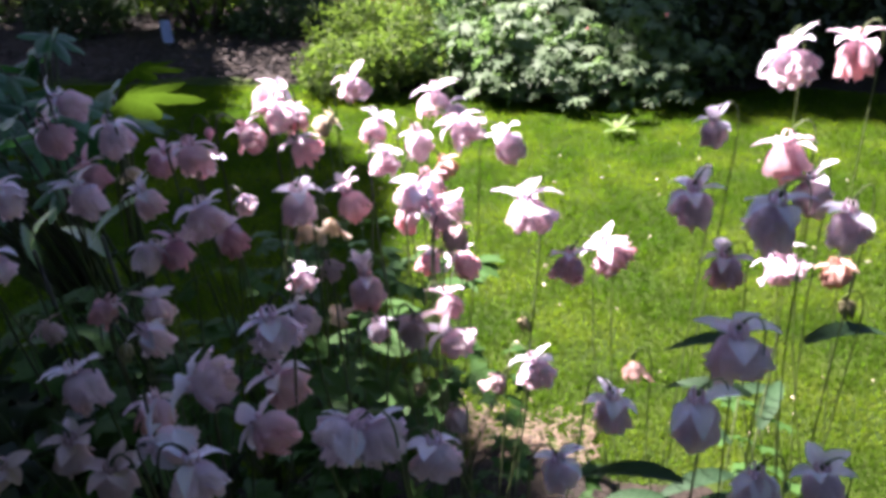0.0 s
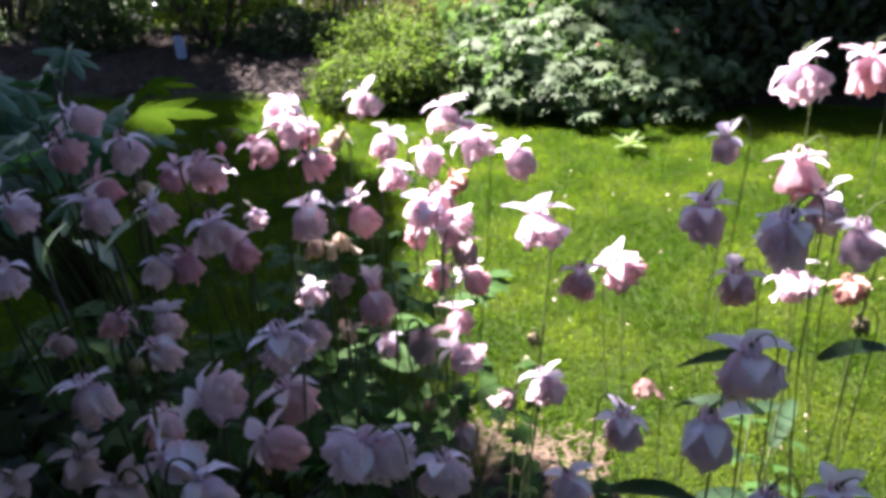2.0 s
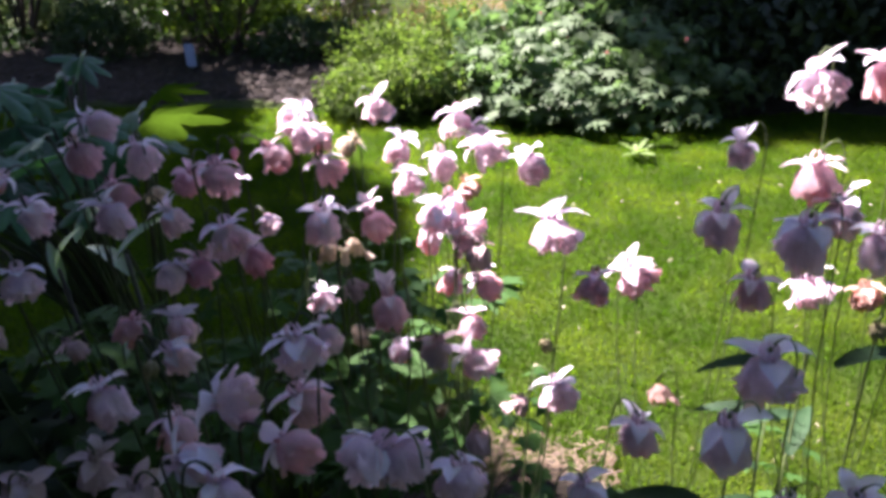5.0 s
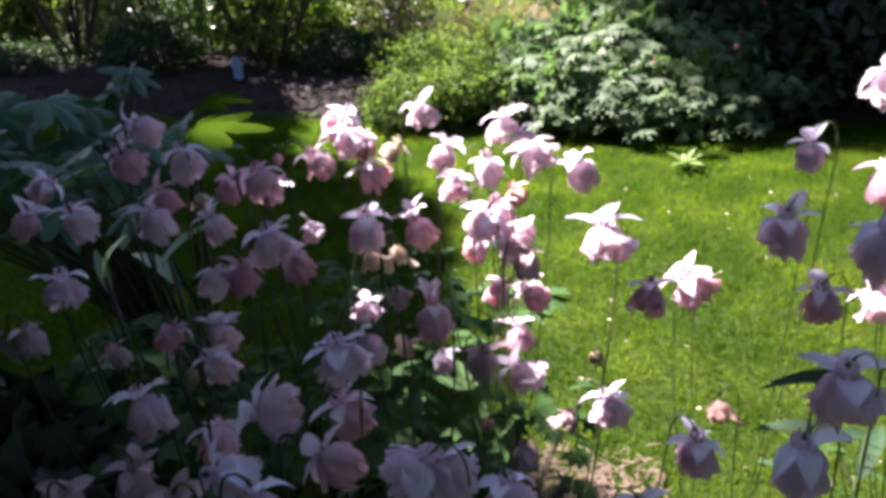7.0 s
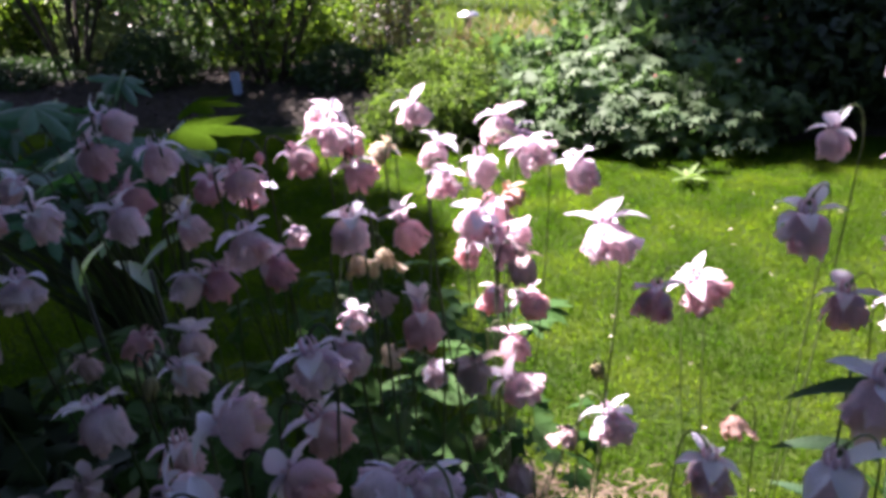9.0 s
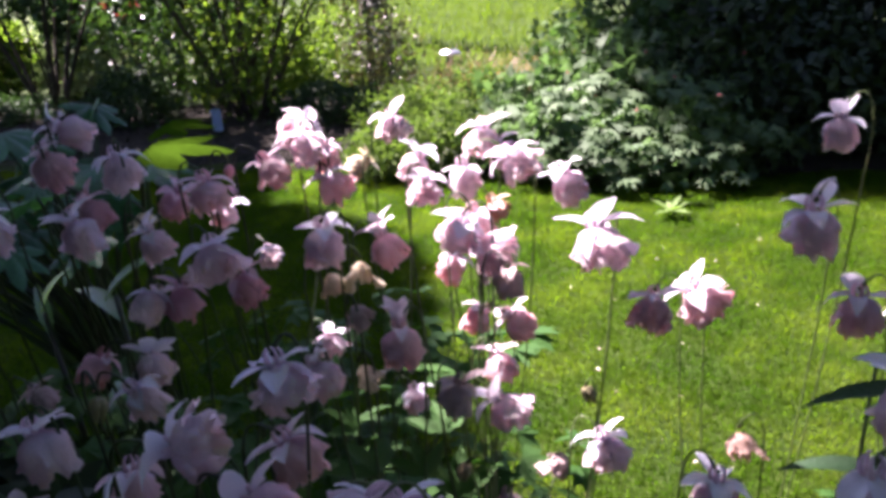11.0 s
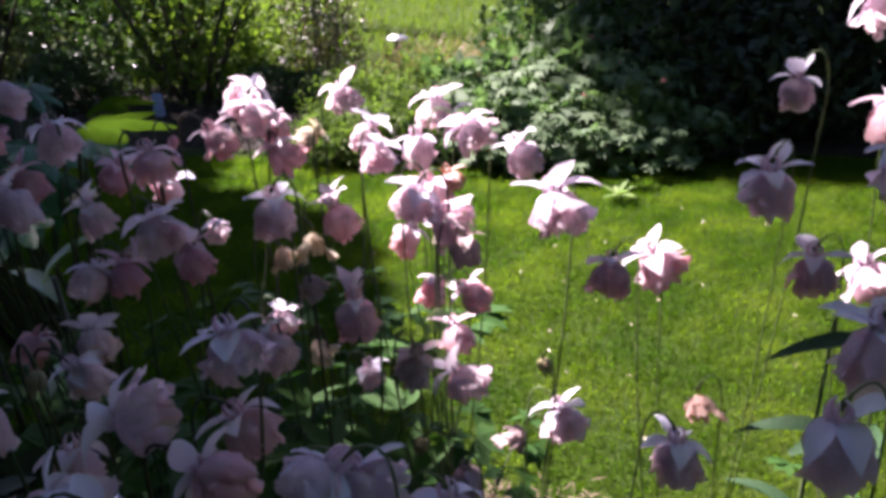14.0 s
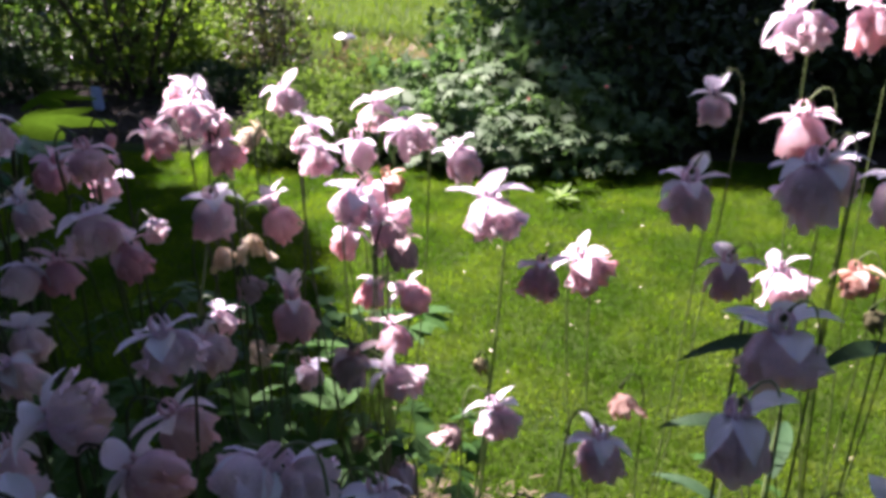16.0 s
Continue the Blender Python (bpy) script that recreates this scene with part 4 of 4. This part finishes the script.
def columbine(bx, by, flowers):
    root = tagged(placed(new("columbine"), bx, by, 0.02), "double pale pink columbine with nodding ruffled blooms on thin stems", "flower", "columbines in the bed")
    for row in flowers:
        bloom(root, bx, by, row[0], row[1], row[2] - 0.02, *row[3:])
    sparse = bx > -0.1 or (bx > -.22 and by < .85)
    for i in range(4 if sparse else 25):
        a, out, h = luck.uniform(0, 6.28), luck.uniform(.05, .20), luck.uniform(.08, .24 if sparse else .58)
        end = Vector((out * math.cos(a), out * math.sin(a), h))
        linked("leaf", luck.choice(LEAVES), LEAF, root, pose(*end, luck.uniform(-30, 15), luck.uniform(-15, 15), math.degrees(a) - 90 + luck.uniform(-40, 40)) @ Matrix.Scale(luck.uniform(.09, .15), 4))
        linked("leaf_stalk", solid("leaf_stalk", *tube(curve((0, 0, 0), (end.x * .2, end.y * .2, h * .5), (end.x * .7, end.y * .7, h * .9), end, 5), list(np.linspace(.0020, .0012, 6)), 4)), STEM, root)
    for i in range(6 if bx > .3 else 0):
        a, out, h = luck.uniform(0, 6.28), luck.uniform(.04, .16), luck.uniform(.36, .56)
        end = Vector((out * math.cos(a) - .1, out * math.sin(a) - .08, h))
        linked("leaf", luck.choice(LEAVES), LEAF, root, pose(*end, luck.uniform(-30, 15), luck.uniform(-15, 15), math.degrees(a) - 90 + luck.uniform(-40, 40)) @ Matrix.Scale(luck.uniform(.07, .11), 4))
        linked("leaf_stalk", solid("leaf_stalk", *tube(curve((0, 0, 0), (end.x * .2, end.y * .2, h * .5), (end.x * .7, end.y * .7, h * .9), end, 5), list(np.linspace(.0016, .0010, 6)), 4)), STEM, root)
    return root


columbine(-0.65, 0.96, [
    (-0.346, 0.686, 0.960, 4.8, 12, -30, "bell", "pale", 0),
    (-0.387, 0.654, 0.973, 4.8, 30, -10, "bell", "pink", -5),
    (-0.374, 0.675, 0.998, 4.4, 60, 20, "bell", "pale", -30),
    (-0.417, 0.600, 0.934, 4.5, 30, -20, "bell", "pale", 0),
    (-0.567, 0.747, 0.901, 4.3, 55, -155, "bell", "pale"),
    (-0.551, 0.687, 0.888, 4.3, 31, -178, "bell", "pink"),
    (-0.390, 0.776, 0.875, 3.2, 40, -60, "spent", "cream"),
])
columbine(-0.54, 0.72, [
    (-0.397, 0.530, 0.904, 4.6, 20, -60, "frill", "pale", 5),
    (-0.341, 0.578, 0.825, 4.0, 40, -120, "bell", "rose", 20),
    (-0.459, 0.648, 0.743, 3.7, 46, -10, "bell", "dull"),
    (-0.400, 0.480, 0.887, 3.7, 10, -49, "bell", "dull"),
])
columbine(-0.44, 0.86, [
    (-0.348, 0.614, 0.929, 4.8, 35, -15, "bell", "pale", -8),
    (-0.320, 0.671, 0.896, 4.4, 30, -20, "bell", "pale", -25),
    (-0.365, 0.662, 0.930, 4.2, 30, -10, "bell", "rose", -10),
    (-0.241, 0.620, 0.903, 5.4, 45, -60, "frill", "pale", -5),
    (-0.232, 0.650, 0.865, 4.4, 30, -20, "bell", "rose", 10),
    (-0.305, 0.615, 0.864, 4.3, 50, -110, "bell", "pale", 5),
    (-0.283, 0.632, 0.860, 4.3, 15, -80, "bell", "rose", 0),
])
columbine(-0.40, 1.03, [
    (-0.188, 0.725, 0.966, 4.6, 35, -40, "frill", "pale", -25),
    (-0.215, 0.707, 0.952, 4.2, 35, 0, "bell", "pink", 10),
    (-0.275, 0.698, 0.931, 5.2, 20, -40, "frill", "pink", 10),
    (-0.328, 0.732, 0.911, 4.3, 30, 180, "bell", "rose", 10),
    (-0.316, 0.802, 0.875, 4.3, 31, -187, "bell", "pale"),
    (-0.279, 0.756, 0.936, 2.3, 12, -90, "bud", "rose"),
    (-0.263, 0.782, 0.833, 3.2, 50, -60, "frill", "pale", 0),
    (-0.208, 0.754, 0.974, 4.6, 70, -110, "frill", "pale", -15),
])
columbine(-0.39, 0.70, [
    (-0.281, 0.566, 0.836, 4.3, 55, -60, "bell", "pale", -15),
    (-0.265, 0.523, 0.838, 4.2, 40, 0, "bell", "pale", 10),
    (-0.238, 0.437, 0.894, 2.2, 21, -93, "pod", "pink"),
])
columbine(-0.28, 0.54, [
    (-0.121, 0.440, 0.913, 4.8, 25, -40, "frill", "pale", 15),
    (-0.134, 0.472, 0.834, 5.0, 35, -20, "bell", "pink", 5),
    (-0.155, 0.397, 0.904, 5.0, 85, 15, "frill", "pale", -8),
    (-0.271, 0.423, 0.871, 4.8, 25, -30, "bell", "pale", -5),
    (-0.106, 0.366, 0.892, 4.5, 75, -20, "bell", "pink", 0),
    (-0.234, 0.444, 0.826, 4.5, 40, -60, "bell", "pink"),
    (-0.171, 0.353, 0.888, 4.3, 65, 30, "bell", "pale"),
    # Dull hue on the low left blooms here puts deep shade into their colour.
    (-0.311, 0.360, 0.846, 3.5, 39, -186, "bell", "dull", 5),
    (-0.136, 0.313, 0.903, 4.1, 22, -60, "bell", "pale"),
    (-0.258, 0.372, 0.855, 3.7, 12, -113, "bell", "dull"),
    (-0.213, 0.345, 0.860, 4.0, 4, -158, "bell", "dull"),
])
columbine(-0.24, 0.95, [
    (-0.165, 0.718, 0.934, 4.4, 40, 5, "bell", "pink", 5),
    (-0.115, 0.698, 0.883, 4.8, 28, -15, "bell", "pink", -35),
    (-0.154, 0.638, 0.912, 5.0, 6, -60, "bell", "pale", 2),
    (-0.202, 0.761, 0.740, 4.3, 25, -70, "frill", "pale", -10),
    (-0.127, 0.627, 0.795, 3.6, 30, -20, "spent", "cream"),
    (-0.131, 0.654, 0.878, 3.9, 15, -90, "spent", "cream"),
    (-0.176, 0.714, 0.839, 3.6, 16, -1, "spent", "cream"),
    (-0.192, 0.786, 0.940, 4.1, 15, -20, "bell", "pink"),
])
columbine(-0.21, 1.10, [
    (-0.138, 0.864, 0.946, 4.6, 35, -60, "frill", "pale", -25),
    (-0.099, 0.760, 0.938, 4.3, 25, 180, "bell", "pale", -20),
    (-0.166, 0.811, 0.923, 3.2, 60, 180, "bell", "cream", -10),
])
columbine(-0.15, 0.78, [
    (-0.086, 0.593, 0.847, 5.0, 12, -60, "bell", "pink", -55),
    (-0.138, 0.553, 0.842, 4.3, 36, -20, "bell", "pale", 0),
    (-0.093, 0.658, 0.750, 3.4, 20, -60, "bell", "pale", 30),
    (-0.113, 0.579, 0.881, 3.4, 40, 0, "spent", "dull"),
    (-0.043, 0.597, 0.723, 2.6, 17, -196, "pod", "pale"),
])
columbine(-0.08, 0.89, [
    (-0.046, 0.640, 0.921, 4.5, 20, -160, "frill", "pale", 0),
    (-0.041, 0.573, 0.816, 4.0, 12, -120, "bell", "dull", 10),
    (-0.041, 0.715, 0.803, 3.8, 38, -170, "bell", "pink", 5),
    (-0.016, 0.646, 0.904, 5.2, 60, -10, "frill", "pale", -10),
    (-0.063, 0.721, 0.855, 4.0, 30, -150, "bell", "pink", 20),
    (-0.066, 0.627, 0.962, 3.4, 40, -90, "frill", "pale", 0),
    (-0.034, 0.680, 0.912, 4.3, 19, -43, "bell", "pink"),
    (-0.005, 0.624, 0.890, 3.6, 20, -60, "bell", "dull", 20),
])
columbine(-0.04, 1.04, [
    (-0.042, 0.835, 0.939, 5.2, 20, -90, "frill", "pale", -10),
    (-0.051, 0.740, 0.932, 4.4, 15, -60, "bell", "pale", 45),
    (-0.001, 0.742, 0.943, 5.0, 45, -20, "frill", "pale", 5),
    (0.044, 0.793, 0.906, 5.0, 25, -20, "bell", "pale", -12),
    (-0.002, 0.720, 0.796, 4.4, 45, 0, "bell", "pink", -5),
    (-0.024, 0.755, 0.896, 3.6, 20, -25, "frill", "peach", 20),
    (-0.020, 0.830, 0.927, 4.3, 34, -1, "frill", "pale"),
])
columbine(0.03, 0.79, [
    (0.062, 0.572, 0.941, 5.4, 30, -60, "frill", "pale", 5),
    (-0.003, 0.591, 0.791, 5.0, 40, -10, "frill", "pale", -10),
    (0.076, 0.617, 0.733, 4.8, 30, -50, "frill", "pale", 12),
    (-0.012, 0.618, 0.815, 3.8, 35, -60, "bell", "pink", 0),
    (0.063, 0.690, 0.740, 2.7, 20, 0, "pod", "pale"),
    (0.037, 0.646, 0.693, 4.0, 25, -164, "spent", "dull"),
    (-0.003, 0.561, 0.721, 3.7, 8, -45, "bell", "dull", 45),
])
columbine(0.04, 0.53, [
    (-0.058, 0.350, 0.903, 4.8, 50, -150, "frill", "pale", 30),
    (-0.034, 0.360, 0.893, 4.6, 50, -30, "frill", "pale", 35),
    (0.001, 0.364, 0.874, 4.2, 15, -60, "frill", "pale", 15),
    (0.084, 0.400, 0.828, 3.7, 10, -60, "bell", "pale"),
    (0.128, 0.464, 0.827, 4.2, 15, -90, "bell", "pale", 5),
])
columbine(0.26, 0.76, [
    (0.095, 0.551, 0.903, 4.0, 40, -100, "frill", "pink", 10),
    (0.136, 0.592, 0.894, 4.4, 40, 10, "frill", "pink", -5),
    (0.148, 0.499, 0.840, 2.8, 27, -66, "spent", "peach"),
    (0.187, 0.546, 0.966, 4.6, 10, -60, "bell", "pale", 0),
    (0.193, 0.548, 1.027, 3.0, 10, -60, "bell", "pale", -10),
])
columbine(0.35, 0.57, [
    (0.152, 0.338, 0.942, 4.2, 10, -60, "bell", "pale", 5),
    (0.180, 0.371, 0.961, 4.6, 15, -60, "frill", "pale", 5),
    (0.253, 0.439, 1.010, 3.7, 10, -60, "bell", "pale"),
    (0.204, 0.426, 1.019, 4.4, 10, -90, "bell", "pale", 5),
])
columbine(0.45, 0.73, [
    (0.244, 0.561, 1.070, 4.6, 30, -60, "frill", "pale", -5),
    (0.296, 0.587, 1.070, 4.2, 15, -90, "bell", "pink"),
    (0.239, 0.524, 1.017, 4.2, 15, -90, "bell", "pink"),
    (0.256, 0.509, 0.996, 4.0, 20, -40, "bell", "pale", 0),
    (0.285, 0.594, 0.880, 4.8, 45, -60, "frill", "pale", 0),
    (0.215, 0.530, 0.918, 4.0, 12, -60, "bell", "pink", 5),
    (0.301, 0.505, 0.902, 2.6, 27, 8, "pod", "pale"),
    (0.296, 0.526, 0.918, 3.2, 20, -60, "frill", "peach", 10),
])
columbine(0.36, 0.44, [
    (0.197, 0.344, 0.880, 4.0, 12, -60, "bell", "pale"),
    (0.232, 0.339, 0.890, 3.8, 14, -40, "bell", "pale"),
])
